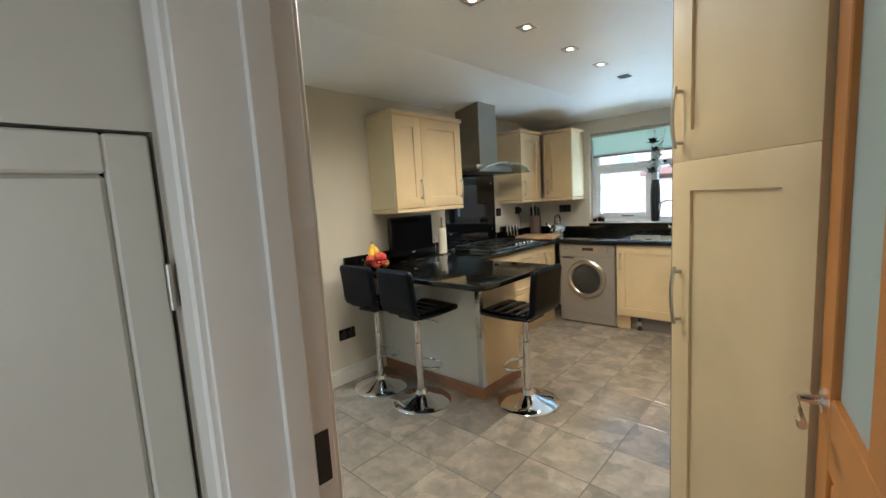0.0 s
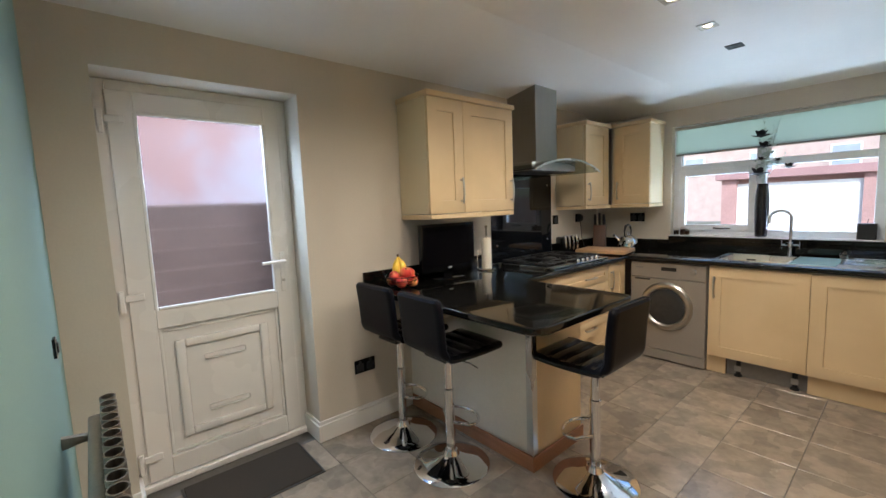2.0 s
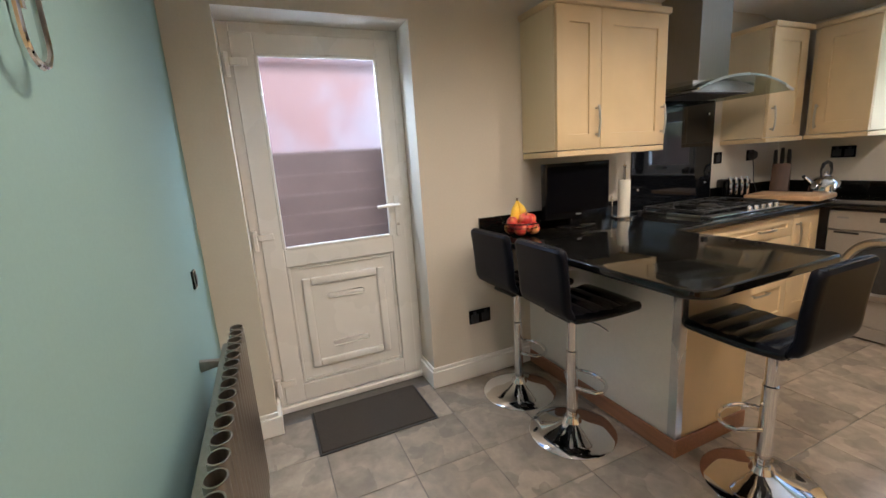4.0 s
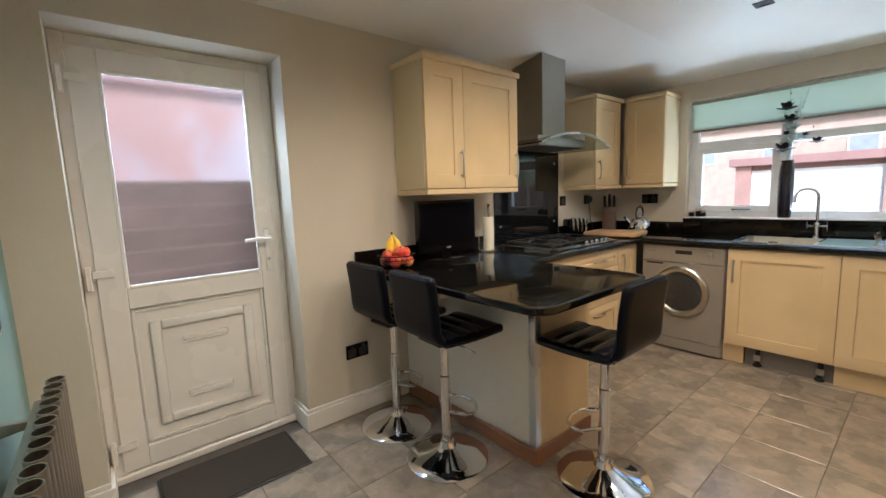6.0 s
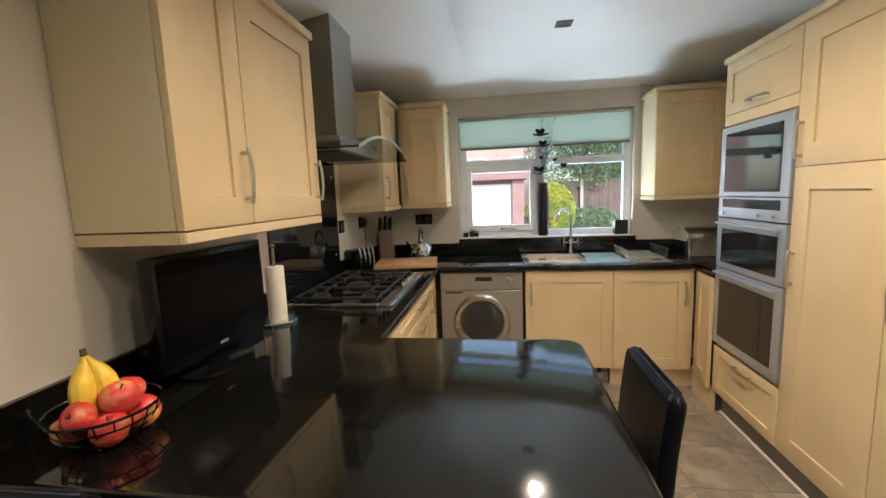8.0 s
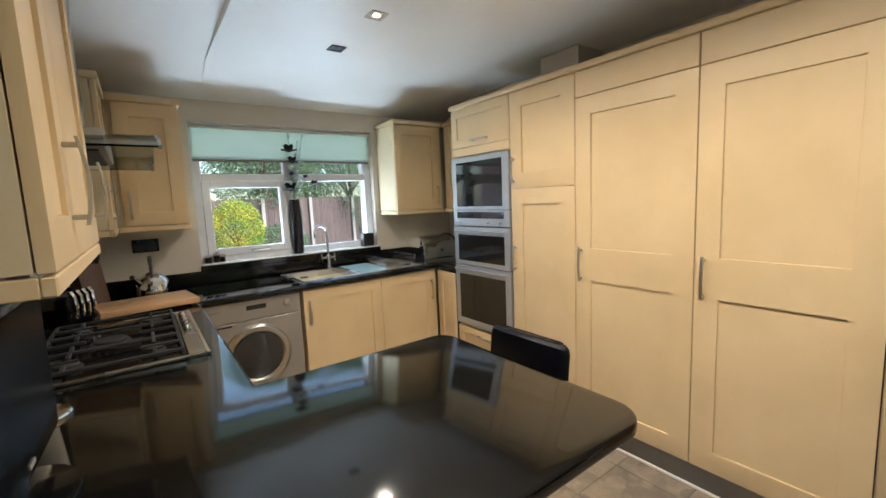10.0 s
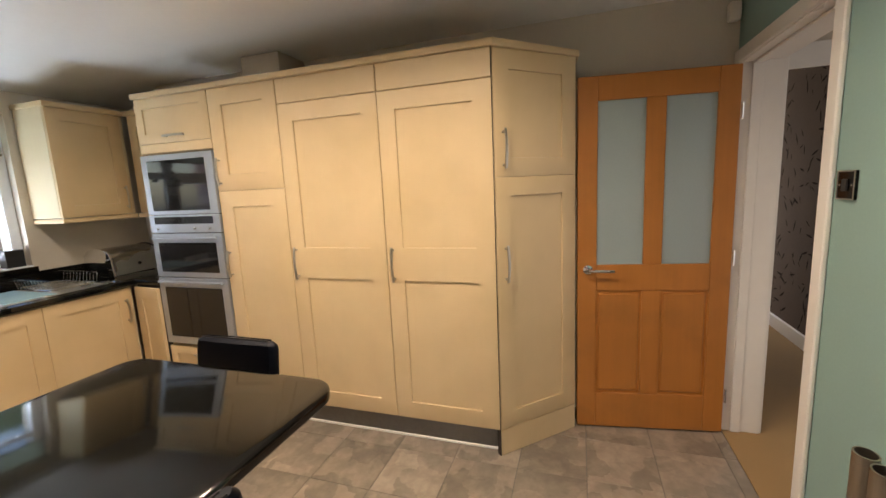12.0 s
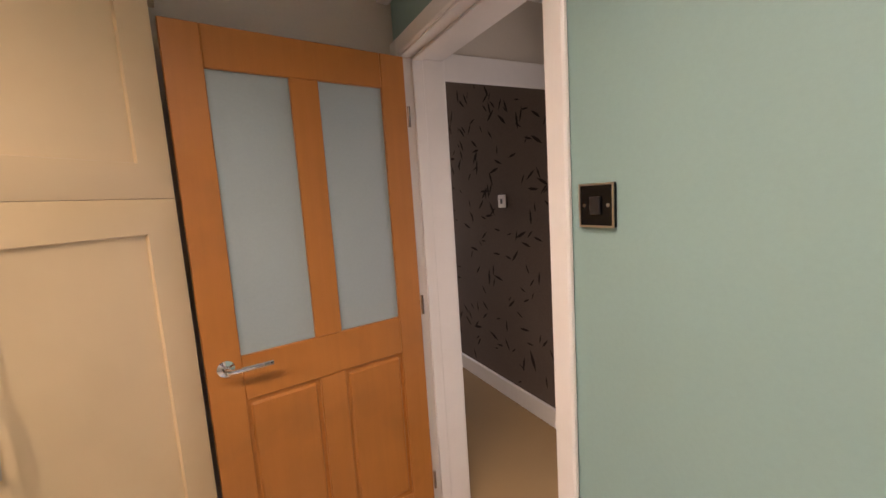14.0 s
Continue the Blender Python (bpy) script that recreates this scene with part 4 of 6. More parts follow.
tap = thing("mixer_tap", "chrome mixer tap with tall curved spout and cross handles", "tap", pose(1.665, 4.295, 0.905))
part("base", lathe([(0.026, 0.0015), (0.026, 0.008), (0.018, 0.014), (0.016, 0.07), (0.020, 0.075), (0.020, 0.105), (0.012, 0.115)], 20), M_CHROME, tap, local=True)
spout = [(0, 0, 0.10), (0, 0, 0.20), (0, 0, 0.30)] + [(-0.062 + 0.062 * math.cos(radians(a)), -0.035 * (1 - math.cos(radians(a))), 0.30 + 0.062 * math.sin(radians(a))) for a in range(15, 181, 15)] + [(-0.124, -0.07, 0.265)]
part("spout", tube(spout, 0.0105, 12), M_CHROME, tap, local=True)
for s in (-1, 1):
    hd = part("handle", tube([(s * 0.015, 0, 0.09), (s * 0.055, 0, 0.09)], 0.008, 10), M_CHROME, tap, local=True)
    part("lever", tube([(s * 0.055, 0, 0.06), (s * 0.055, 0, 0.125)], 0.006, 8), M_CHROME, hd, local=True)

# dish rack
rack = thing("dish_rack", "black wire dish rack standing on the drainer", "dish rack", pose(2.12, 4.06, 0.914))
loop = [(x, y) for x, y in rounded(1.985, 2.262, 3.86, 4.27, (0.05,) * 4)]
part("rim", tube([(x, y, 0.985) for x, y in loop], 0.004, 6, closed=True), M_BLACKGLOSS, rack)
part("base_ring", tube([(x, y, 0.920) for x, y in rounded(2.00, 2.25, 3.88, 4.25, (0.04,) * 4)], 0.003, 6, closed=True), M_CHROME, rack)
for k in range(11):
    y = 3.89 + 0.034 * k
    part("wire", tube([(1.985, y, 0.985), (2.0, y, 0.922), (2.12, y, 0.920), (2.25, y, 0.922), (2.262, y, 0.985)], 0.0018, 5), M_CHROME, rack)

# bread bin
bb = thing("bread_bin", "stainless steel roll-top bread bin with dark ends", "bread bin", pose(2.62, 4.17, 0.905))
prof = [(4.335, 0.908), (4.335, 1.05)] + [(4.19 + 0.145 * math.cos(radians(a)), 1.02 + 0.085 * math.sin(radians(a))) for a in range(30, 181, 15)] + [(4.04, 0.96), (4.03, 0.908)]
def along_x(poly, x0, x1, bevel=0.0):
    bm = prism(poly, x0, x1, bevel)
    bm.transform(Matrix(((0, 0, 1, 0), (1, 0, 0, 0), (0, 1, 0, 0), (0, 0, 0, 1))))
    bmesh.ops.recalc_face_normals(bm, faces=bm.faces)
    return bm
part("shell", along_x(prof, 2.475, 2.815), M_STEEL, bb)
for x0 in (2.455, 2.816):
    part("end_cap", along_x([(y, z + (0.006 if z > 0.95 else 0)) for y, z in prof], x0, x0 + 0.019, 0.003), M_CHROME if x0 < 2.6 else M_BLACK, bb)
part("knob", ball(0.012, (2.645, 4.02, 0.975)), M_BLACK, bb)

# window: frame, transom, opening casement, panes, sill
win = tagged(thing("window_1", "white plastic window with a side casement and two top lights", "window", pose(1.46, 4.45, WIN_Z0)), kind="structure")
F, y0, y1 = 0.062, 4.432, 4.492
mull, trans = 1.43, 1.665
part("window_frame", join(box(WIN_X0, WIN_X0 + F, y0, y1, WIN_Z0, WIN_Z1, 0.004), box(WIN_X1 - F, WIN_X1, y0, y1, WIN_Z0, WIN_Z1, 0.004), box(WIN_X0 + F, WIN_X1 - F, y0, y1, WIN_Z0, WIN_Z0 + F, 0.004),
     box(WIN_X0 + F, WIN_X1 - F, y0, y1, WIN_Z1 - F, WIN_Z1, 0.004), box(mull - 0.033, mull + 0.033, y0, y1, WIN_Z0 + F, WIN_Z1 - F, 0.004),
     box(WIN_X0 + F, mull - 0.033, y0, y1, trans - 0.03, trans + 0.03, 0.004), box(mull + 0.033, WIN_X1 - F, y0, y1, trans - 0.03, trans + 0.03, 0.004)), M_FRAME_SKY, win)
c0, c1, d0, d1 = WIN_X0 + F + 0.004, mull - 0.037, WIN_Z0 + F + 0.004, trans - 0.034
sash = part("casement", join(box(c0 - 0.012, c0 + 0.042, y0 - 0.016, y0 + 0.035, d0 - 0.012, d1 + 0.012, 0.004), box(c1 - 0.042, c1 + 0.012, y0 - 0.016, y0 + 0.035, d0 - 0.012, d1 + 0.012, 0.004),
     box(c0 + 0.042, c1 - 0.042, y0 - 0.016, y0 + 0.035, d0 - 0.012, d0 + 0.042, 0.004), box(c0 + 0.042, c1 - 0.042, y0 - 0.016, y0 + 0.035, d1 - 0.042, d1 + 0.012, 0.004)), M_FRAME_SKY, win)
part("window_handle", join(box(1.10, 1.135, y0 - 0.034, y0 - 0.016, d0, d0 + 0.022, 0.003), box(1.115, 1.235, y0 - 0.044, y0 - 0.034, d0 + 0.002, d0 + 0.018, 0.004)), M_CHROME, sash, "metal window handle")
for a, b, c, d in ((c0 + 0.042, c1 - 0.042, d0 + 0.042, d1 - 0.042), (mull + 0.033, WIN_X1 - F, WIN_Z0 + F, trans - 0.03), (WIN_X0 + F, mull - 0.033, trans + 0.03, WIN_Z1 - F), (mull + 0.033, WIN_X1 - F, trans + 0.03, WIN_Z1 - F)):
    pane = part("pane", box(a - 0.004, b + 0.004, 4.458, 4.464, c - 0.004, d + 0.004), M_PANE, win, "clear glass")
    pane.visible_shadow = False
part("window_sill", box(WIN_X0 + 0.001, WIN_X1 - 0.001, 4.345, 4.432, WIN_Z0, WIN_Z0 + 0.012, 0.004), M_FRAME_SKY, win, "white plastic sill board")
blind = thing("roller_blind", "pale mint roller blind drawn part way down", "blind", pose(1.46, 4.41, WIN_Z1))
part("roller", tube([(WIN_X0 + 0.012, 4.402, WIN_Z1 - 0.026), (WIN_X1 - 0.012, 4.402, WIN_Z1 - 0.018)], 0.014, 14), M_NICKEL, blind)
fab = bpy.data.materials["pale mint roller blind fabric"]
ft = fab.node_tree
trl = ft.nodes.new("ShaderNodeBsdfTranslucent")
trl.inputs["Color"].default_value = (0.66, 0.73, 0.69, 1)
mixs = ft.nodes.new("ShaderNodeMixShader")
mixs.inputs[0].default_value = 0.55
ft.links.new(ft.nodes["Principled BSDF"].outputs[0], mixs.inputs[1])
ft.links.new(trl.outputs[0], mixs.inputs[2])
ft.links.new(mixs.outputs[0], ft.nodes["Material Output"].inputs[0])
part("fabric", box(WIN_X0 + 0.02, WIN_X1 - 0.02, 4.419, 4.4205, 1.80, WIN_Z1 - 0.02), M_BLIND, blind)
part("bottom_bar", box(WIN_X0 + 0.02, WIN_X1 - 0.02, 4.414, 4.426, 1.784, 1.80, 0.003), M_PLINTHGREY, blind)

# side door
sd = tagged(thing("door_1", "white plastic half-glazed side door, closed", "door", pose(-0.2, 0.65, 0.0)), kind="structure")
x0, x1 = -0.262, -0.200
part("door_frame", join(box(x0, x1, DOOR_Y0, DOOR_Y0 + 0.055, 0.0, DOOR_TOP, 0.004), box(x0, x1, DOOR_Y1 - 0.055, DOOR_Y1, 0.0, DOOR_TOP, 0.004), box(x0, x1, DOOR_Y0 + 0.055, DOOR_Y1 - 0.055, DOOR_TOP - 0.055, DOOR_TOP, 0.004)), M_UPVC, sd)
part("threshold", box(x0 - 0.02, x1 + 0.03, DOOR_Y0, DOOR_Y1, -0.003, 0.035, 0.006), M_UPVC, sd)
ly0, ly1, lz0, lz1, lx0, lx1 = DOOR_Y0 + 0.048, DOOR_Y1 - 0.048, 0.042, DOOR_TOP - 0.048, -0.250, -0.186
gy0, gy1, gz0, gz1 = 0.352, 0.958, 0.935, 1.915
leaf = part("door_leaf", join(box(lx0, lx1, ly0, gy0, lz0, lz1, 0.004), box(lx0, lx1, gy1, ly1, lz0, lz1, 0.004), box(lx0, lx1, gy0, gy1, gz1, lz1, 0.004), box(lx0, lx1, gy0, gy1, 0.835, gz0, 0.004), box(lx0, lx1, gy0, gy1, lz0, 0.145, 0.004)), M_UPVC, sd)
part("bead", join(box(lx1 - 0.012, lx1 + 0.004, gy0 - 0.004, gy0 + 0.014, gz0, gz1, 0.004), box(lx1 - 0.012, lx1 + 0.004, gy1 - 0.014, gy1 + 0.004, gz0, gz1, 0.004), box(lx1 - 0.012, lx1 + 0.004, gy0 + 0.014, gy1 - 0.014, gz0 - 0.004, gz0 + 0.014, 0.004),
     box(lx1 - 0.012, lx1 + 0.004, gy0 + 0.014, gy1 - 0.014, gz1 - 0.014, gz1 + 0.004, 0.004)), M_UPVC, leaf)
glz = part("pane", box(-0.222, -0.214, gy0 + 0.002, gy1 - 0.002, gz0 + 0.002, gz1 - 0.002), M_OBSCURE, leaf, "obscured glass")
glz.visible_shadow = False
pz0, pz1 = 0.147, 0.833
panel = part("panel", box(-0.235, -0.204, gy0 + 0.001, gy1 - 0.001, pz0, pz1), M_UPVC, leaf)
for k, (ins, t) in enumerate(((0.004, 0.006), (0.068, 0.016), (0.165, 0.006))):
    a, b, c, d, wd = gy0 + ins, gy1 - ins, pz0 + ins * 1.1, pz1 - ins * 1.1, (0.014, 0.046, 0.032)[k]
    sides = [box(-0.205, -0.204 + t, a, a + wd, c, d, 0.3 * wd if t < 0.011 else 0.011, 3), box(-0.205, -0.204 + t, b - wd, b, c, d, 0.3 * wd if t < 0.011 else 0.011, 3)] if k < 2 else []
    part("moulding", join(*sides, box(-0.205, -0.204 + t, a + wd, b - wd, c, c + wd, 0.011, 3), box(-0.205, -0.204 + t, a + wd, b - wd, d - wd, d, 0.011, 3)), M_UPVC, panel)
hb = part("handle_plate", box(lx1, lx1 + 0.010, 0.985, 1.015, 0.93, 1.17, 0.004), M_UPVC, leaf)
part("lever", join(tube([(lx1 + 0.008, 1.0, 1.115), (lx1 + 0.05, 1.0, 1.115)], 0.009, 10), tube([(lx1 + 0.05, 1.006, 1.115), (lx1 + 0.05, 0.94, 1.117), (lx1 + 0.047, 0.875, 1.113)], 0.010, 10)), M_UPVC, hb)
part("lock", moved(lathe([(0.009, 0), (0.009, 0.004), (0.004, 0.005)], 12), Matrix.Translation((lx1 + 0.010, 1.0, 1.0)) @ ry90), M_NICKEL, hb, "metal lock cylinder")
for z in (0.16, 1.00, 1.86):
    part("hinge", join(box(lx1, lx1 + 0.022, DOOR_Y0 + 0.012, DOOR_Y0 + 0.035, z - 0.055, z + 0.055, 0.004), box(lx1 - 0.001, lx1 + 0.014, DOOR_Y0 + 0.035, DOOR_Y0 + 0.115, z - 0.002, z + 0.032, 0.003)), M_UPVC, leaf)

# oak door standing open
hx, hy, fx, fy = 2.930, 0.012, 2.812, 0.790
oa = math.degrees(math.atan2(fy - hy, fx - hx))
od = tagged(thing("door_2", "golden oak door with frosted glass panes, standing open", "door", pose(hx, hy, 0.008, 0, 0, oa)), kind="structure")
OW, OH, OT = 0.784, 1.975, 0.035
st, ml = 0.102, 0.096
zr = (0.0, 0.21, 0.822, 0.970, 1.850, OH)
m0, m1 = OW / 2 - ml / 2, OW / 2 + ml / 2
b = 0.003
leafbm = [box(0, st, 0, OT, 0, OH, b), box(OW - st, OW, 0, OT, 0, OH, b)]
for a, c in ((zr[0], zr[1]), (zr[2], zr[3]), (zr[4], zr[5])):
    leafbm.append(box(st, OW - st, 0.0005, OT - 0.0005, a, c, b))
for a, c in ((zr[1], zr[2]), (zr[3], zr[4])):
    leafbm.append(box(m0, m1, 0.0005, OT - 0.0005, a, c, b))
od_leaf = part("leaf", join(*leafbm), M_OAK, od, local=True)
for a, c in ((st, m0), (m1, OW - st)):
    part("panel", join(box(a, c, 0.011, OT - 0.011, zr[1], zr[2]), box(a + 0.012, c - 0.012, 0.004, OT - 0.004, zr[1] + 0.016, zr[2] - 0.016, 0.0068)), M_OAK, od_leaf, local=True)
    part("glass", box(a, c, 0.014, OT - 0.014, zr[3], zr[4]), M_FROST, od_leaf, "grey-green frosted glass", local=True)
for s, yy in ((1, OT), (-1, 0.0)):
    g = part("lever_handle", join(moved(lathe([(0.026, 0), (0.026, 0.007), (0.012, 0.010), (0.010, 0.045)], 20), Matrix.Translation((OW - 0.055, yy, 0.945)) @ Matrix.Rotation(radians(-90 * s), 4, "X")),
             tube([(OW - 0.055, yy + s * 0.045, 0.945), (OW - 0.075, yy + s * 0.052, 0.945), (OW - 0.185, yy + s * 0.052, 0.943)], 0.0085, 10)), M_CHROME, od_leaf, "polished chrome lever handle", local=True)
for z in (0.22, 1.0, 1.75):
    part("hinge", tube([(-0.006, OT + 0.002, z - 0.04), (-0.006, OT + 0.002, z + 0.04)], 0.006, 8), M_CHROME, od, local=True)

# downlights
def downlight(y, lit):
    ob = thing("downlight", "square satin nickel ceiling downlight, " + ("lit" if lit else "with a dead lamp"), "ceiling light", pose(LIGHT_X, y, 2.36), "ceiling downlights")
    s, i = 0.045, 0.030
    # the dead fitting's bezel is coloured dark so that it looks unlit
    part("bezel", join(box(-s, -i, -s, s, -0.006, 0.002, 0.001), box(i, s, -s, s, -0.006, 0.002, 0.001), box(-i, i, -s, -i, -0.006, 0.002, 0.001), box(-i, i, i, s, -0.006, 0.002, 0.001)), M_NICKEL if lit else M_DARK, ob, local=True)
    part("lamp", moved(lathe([(0.018, -0.003), (0.018, 0.0), (0.010, 0.002)], 20), Matrix.Translation((0, 0, -0.001))), M_BULB if lit else M_DARK, ob, "glowing lamp" if lit else "dark lamp", local=True)
    part("backing", box(-i, i, -i, i, -0.0015, 0.001), M_NICKEL if lit else M_BLACK, ob, local=True)
for y in LIGHT_Y:
    downlight(y, True)
downlight(3.40, False)

# bar stools
def stool(m, seat_z, label, ahead=0.0):
    ob = thing("bar_stool", label, "bar stool", m, "bar stools")
    part("base", lathe([(0.205, 0.0), (0.207, 0.004), (0.200, 0.010), (0.150, 0.022), (0.085, 0.040), (0.045, 0.062), (0.034, 0.085), (0.0, 0.086)], 40), M_CHROME, ob, "polished chrome trumpet base", local=True)
    part("column", lathe([(0.026, 0.08), (0.026, 0.415), (0.0275, 0.42), (0.0275, 0.430), (0.022, 0.434), (0.022, seat_z - 0.06)], 20), M_CHROME, ob, local=True)
    ring = [(-0.03, 0.0, 0.25)] + [(0.115 * math.cos(radians(a)) * 1.0, 0.075 + 0.085 * math.sin(radians(a)), 0.25) for a in range(200, -21, -20)] + [(0.03, 0.0, 0.25)]
    part("footrest", tube(ring, 0.009, 10), M_CHROME, ob, local=True)
    part("mount", box(-0.09, 0.09, -0.09, 0.09, seat_z - 0.062, seat_z - 0.045, 0.004), M_BLACK, ob, local=True)
    part("lever", tube([(0.03, 0.0, seat_z - 0.07), (0.14, 0.03, seat_z - 0.075), (0.19, 0.04, seat_z - 0.09)], 0.004, 6), M_CHROME, ob, local=True)
    # one bent pad: the section runs from the seat's front edge back and up the backrest (local -y is the back)
    t, r, w2 = 0.040, 0.05, 0.178
    sec_in = [(0.21, seat_z)] + [(0.21 - 0.325 * k / 24, seat_z - 0.006 * math.sin(math.pi * k / 24)) for k in range(1, 24)]
    bend = [(-0.115 - r * math.sin(radians(a)), seat_z + r - r * math.cos(radians(a))) for a in range(0, 86, 17)]
    up = [(-0.166 - 0.022 * (k / 14) ** 1.5, seat_z + r + 0.232 * k / 14) for k in range(1, 15)]
    line = [(y + ahead, z) for y, z in [(0.222, seat_z)] + sec_in + bend + up + [(up[-1][0] - 0.002, up[-1][1] + 0.012)]]
    def pad(path, thick, full, puff=0.006, channels=False):
        bm = bmesh.new()
        edge = [(0.021 * math.cos(radians(a)) - 0.021, 0.5 * math.sin(radians(a)) - 0.5) for a in range(75, -76, -25)]
        rings = []
        for k, (y, z) in enumerate(path):
            a, c = path[max(k - 1, 0)], path[min(k + 1, len(path) - 1)]
            d = Vector((c[0] - a[0], c[1] - a[1])).normalized()
            nrm = Vector((d.y, -d.x))
            ring = []
            end = path[0] if channels else path[-1]
            gone = max(0.0, 0.028 - math.hypot(y - end[0], z - end[1]))
            half = full - (0.028 - math.sqrt(0.028 ** 2 - min(gone, 0.026) ** 2))
            roll = 0.010 * (abs(math.sin(math.pi * (k - 1) / 6)) ** 0.6 - 0.75) / thick if channels else 0.0
            tip = min(k, len(path) - 1 - k) == 0
            for x, o in ((-half * 0.9, 0.4 * puff / thick + roll), (-half * 0.5, puff / thick + roll), (0, puff / thick + roll), (half * 0.5, puff / thick + roll), (half * 0.9, 0.4 * puff / thick + roll), *[(half + e, v) for e, v in edge], (half * 0.8, -1.0), (0, -1.0), (-half * 0.8, -1.0), *[(-half - e, v) for e, v in edge[::-1]]):
                q = Vector((y, z)) + nrm * ((o + 0.5) * 0.55 - 0.5 if tip else o) * thick
                ring.append(bm.verts.new((x, q.x, q.y)))
            rings.append(ring)
        for a, c in zip(rings, rings[1:]):
            n = len(a)
            for j in range(n):
                bm.faces.new((a[j], a[(j + 1) % n], c[(j + 1) % n], c[j]))
        bm.faces.new(rings[0][::-1])
        bm.faces.new(rings[-1])
        bmesh.ops.recalc_face_normals(bm, faces=bm.faces)
        return bm
    cut = len(sec_in) + 4
    part("seat", pad(line[:cut], t, w2, channels=True), M_SEAT, ob, "black padded leatherette seat", local=True)
    back = part("backrest", pad(line[cut - 1:], t, w2), M_LEATHER, ob, "black padded leatherette backrest", local=True)
    top = line[-1]
    for d in (-0.030, -0.012):
        part("piping", tube([(-w2 * 0.8, top[0] + d, top[1] - 0.002), (0, top[0] + d, top[1] - 0.001), (w2 * 0.8, top[0] + d, top[1] - 0.002)], 0.0025, 6), M_SEAT, back, local=True)
    return ob


stool(pose(0.283, 1.505, 0, 0, 0, 2), 0.677, "black leatherette bar stool with chrome base, next to the wall", 0.045)
stool(pose(0.716, 1.520, 0, 0, 0, -2), 0.677, "black leatherette bar stool with chrome base at the breakfast bar", 0.03)
stool(pose(1.325, 1.945, 0, 0, 0, 90), 0.655, "black leatherette bar stool with chrome base at the bar's end", 0.035)

# ---- loose things and wall fittings ----
# radiator of upright tubes on the green wall
rad = thing("radiator", "brushed nickel radiator of upright open tubes under the clock", "radiator", pose(1.0, 0.10, 0.1))
TUBES = 17
for k in range(TUBES):
    x = 1.535 - 0.066 * k
    outer, inner = 0.029, 0.0245
    n = 18
    bm = bmesh.new()
    loops = []
    for r, z in ((outer, 0.12), (outer, 0.785), (inner, 0.785), (inner, 0.62)):
        loops.append([bm.verts.new((x + r * math.cos(2 * math.pi * j / n), 0.128 + 0.82 * r * math.sin(2 * math.pi * j / n), z)) for j in range(n)])
    for a, b in zip(loops, loops[1:]):
        for j in range(n):
            bm.faces.new((a[j], a[(j + 1) % n], b[(j + 1) % n], b[j]))
    bm.faces.new(loops[0][::-1])
    bm.faces.new(loops[-1])
    bmesh.ops.recalc_face_normals(bm, faces=bm.faces)
    part("tube", bm, M_BRONZE, rad)
for z in (0.20, 0.70):
    part("header", box(1.535 - 0.066 * (TUBES - 1) - 0.03, 1.565, 0.068, 0.105, z - 0.022, z + 0.022, 0.008, 2), M_BRONZE, rad)
for x in (0.55, 1.50):
    for z in (0.20, 0.69):
        part("bracket", along_x([(0.001, z - 0.02), (0.068, z - 0.010), (0.068, z + 0.010), (0.001, z + 0.02)], x - 0.012, x + 0.012, 0.002), M_BRONZE, rad)
part("pipe", tube([(1.50, 0.10, 0.0), (1.50, 0.10, 0.13)], 0.008, 10), M_CHROME, rad)

# clock made like a big paper clip
clk = thing("wall_clock", "chrome wall clock shaped like a paper clip with dark round face", "clock", pose(1.34, 0.0, 1.5))
R = 0.0055
def clip_line(x0, x1, z0, z1, y, open_top=False):
    r = (x1 - x0) / 2
    cx = (x0 + x1) / 2
    return [(x1, y, z1)] + [(cx + r * math.cos(radians(a)), y, z0 + r + r * math.sin(radians(a))) for a in range(0, -181, -15)] + [(x0, y, z1)]
part("clip_outer", tube(clip_line(1.320, 1.395, 1.508, 1.86, 0.030), 0.0065, 10), M_CHROME, clk, "polished chrome bent rod")
part("clip_inner", tube([(1.377, 0.030, 1.86), (1.377, 0.030, 1.60), (1.375, 0.030, 1.575)], 0.0055, 10), M_CHROME, clk, "polished chrome bent rod")
for x in (1.320, 1.395):
    part("wall_pin", tube([(x, 0.0, 1.72), (x, 0.030, 1.72)], 0.004, 8), M_CHROME, clk)
CM = Matrix.Translation((1.388, 0.045, 1.893)) @ Matrix.Rotation(radians(-90), 4, "X")
part("case", moved(lathe([(0.096, -0.010), (0.102, -0.004), (0.102, 0.016), (0.096, 0.022), (0.091, 0.017), (0.091, 0.010)], 40), CM), M_CHROME, clk, "polished chrome rim")
face = part("dial", moved(lathe([(0.0905, 0.0103), (0.0, 0.0108)], 40, cap=False), CM), material("dark brown clock face", (0.03, 0.022, 0.018), 0.25, fine=0.1), clk, "dark brown dial")
for k in range(12):
    a = radians(30 * k)
    part("hour_mark", moved(box(-0.0022, 0.0022, 0.064, 0.082, 0.0108, 0.0125), CM @ Matrix.Rotation(a, 4, "Z")), M_WHITE, face)
for a, l, w2 in ((-55, 0.045, 0.004), (70, 0.066, 0.003)):
    part("hand", moved(box(-w2 / 2, w2 / 2, -0.01, l, 0.0128, 0.0140), CM @ Matrix.Rotation(radians(a), 4, "Z")), M_WHITE, face)


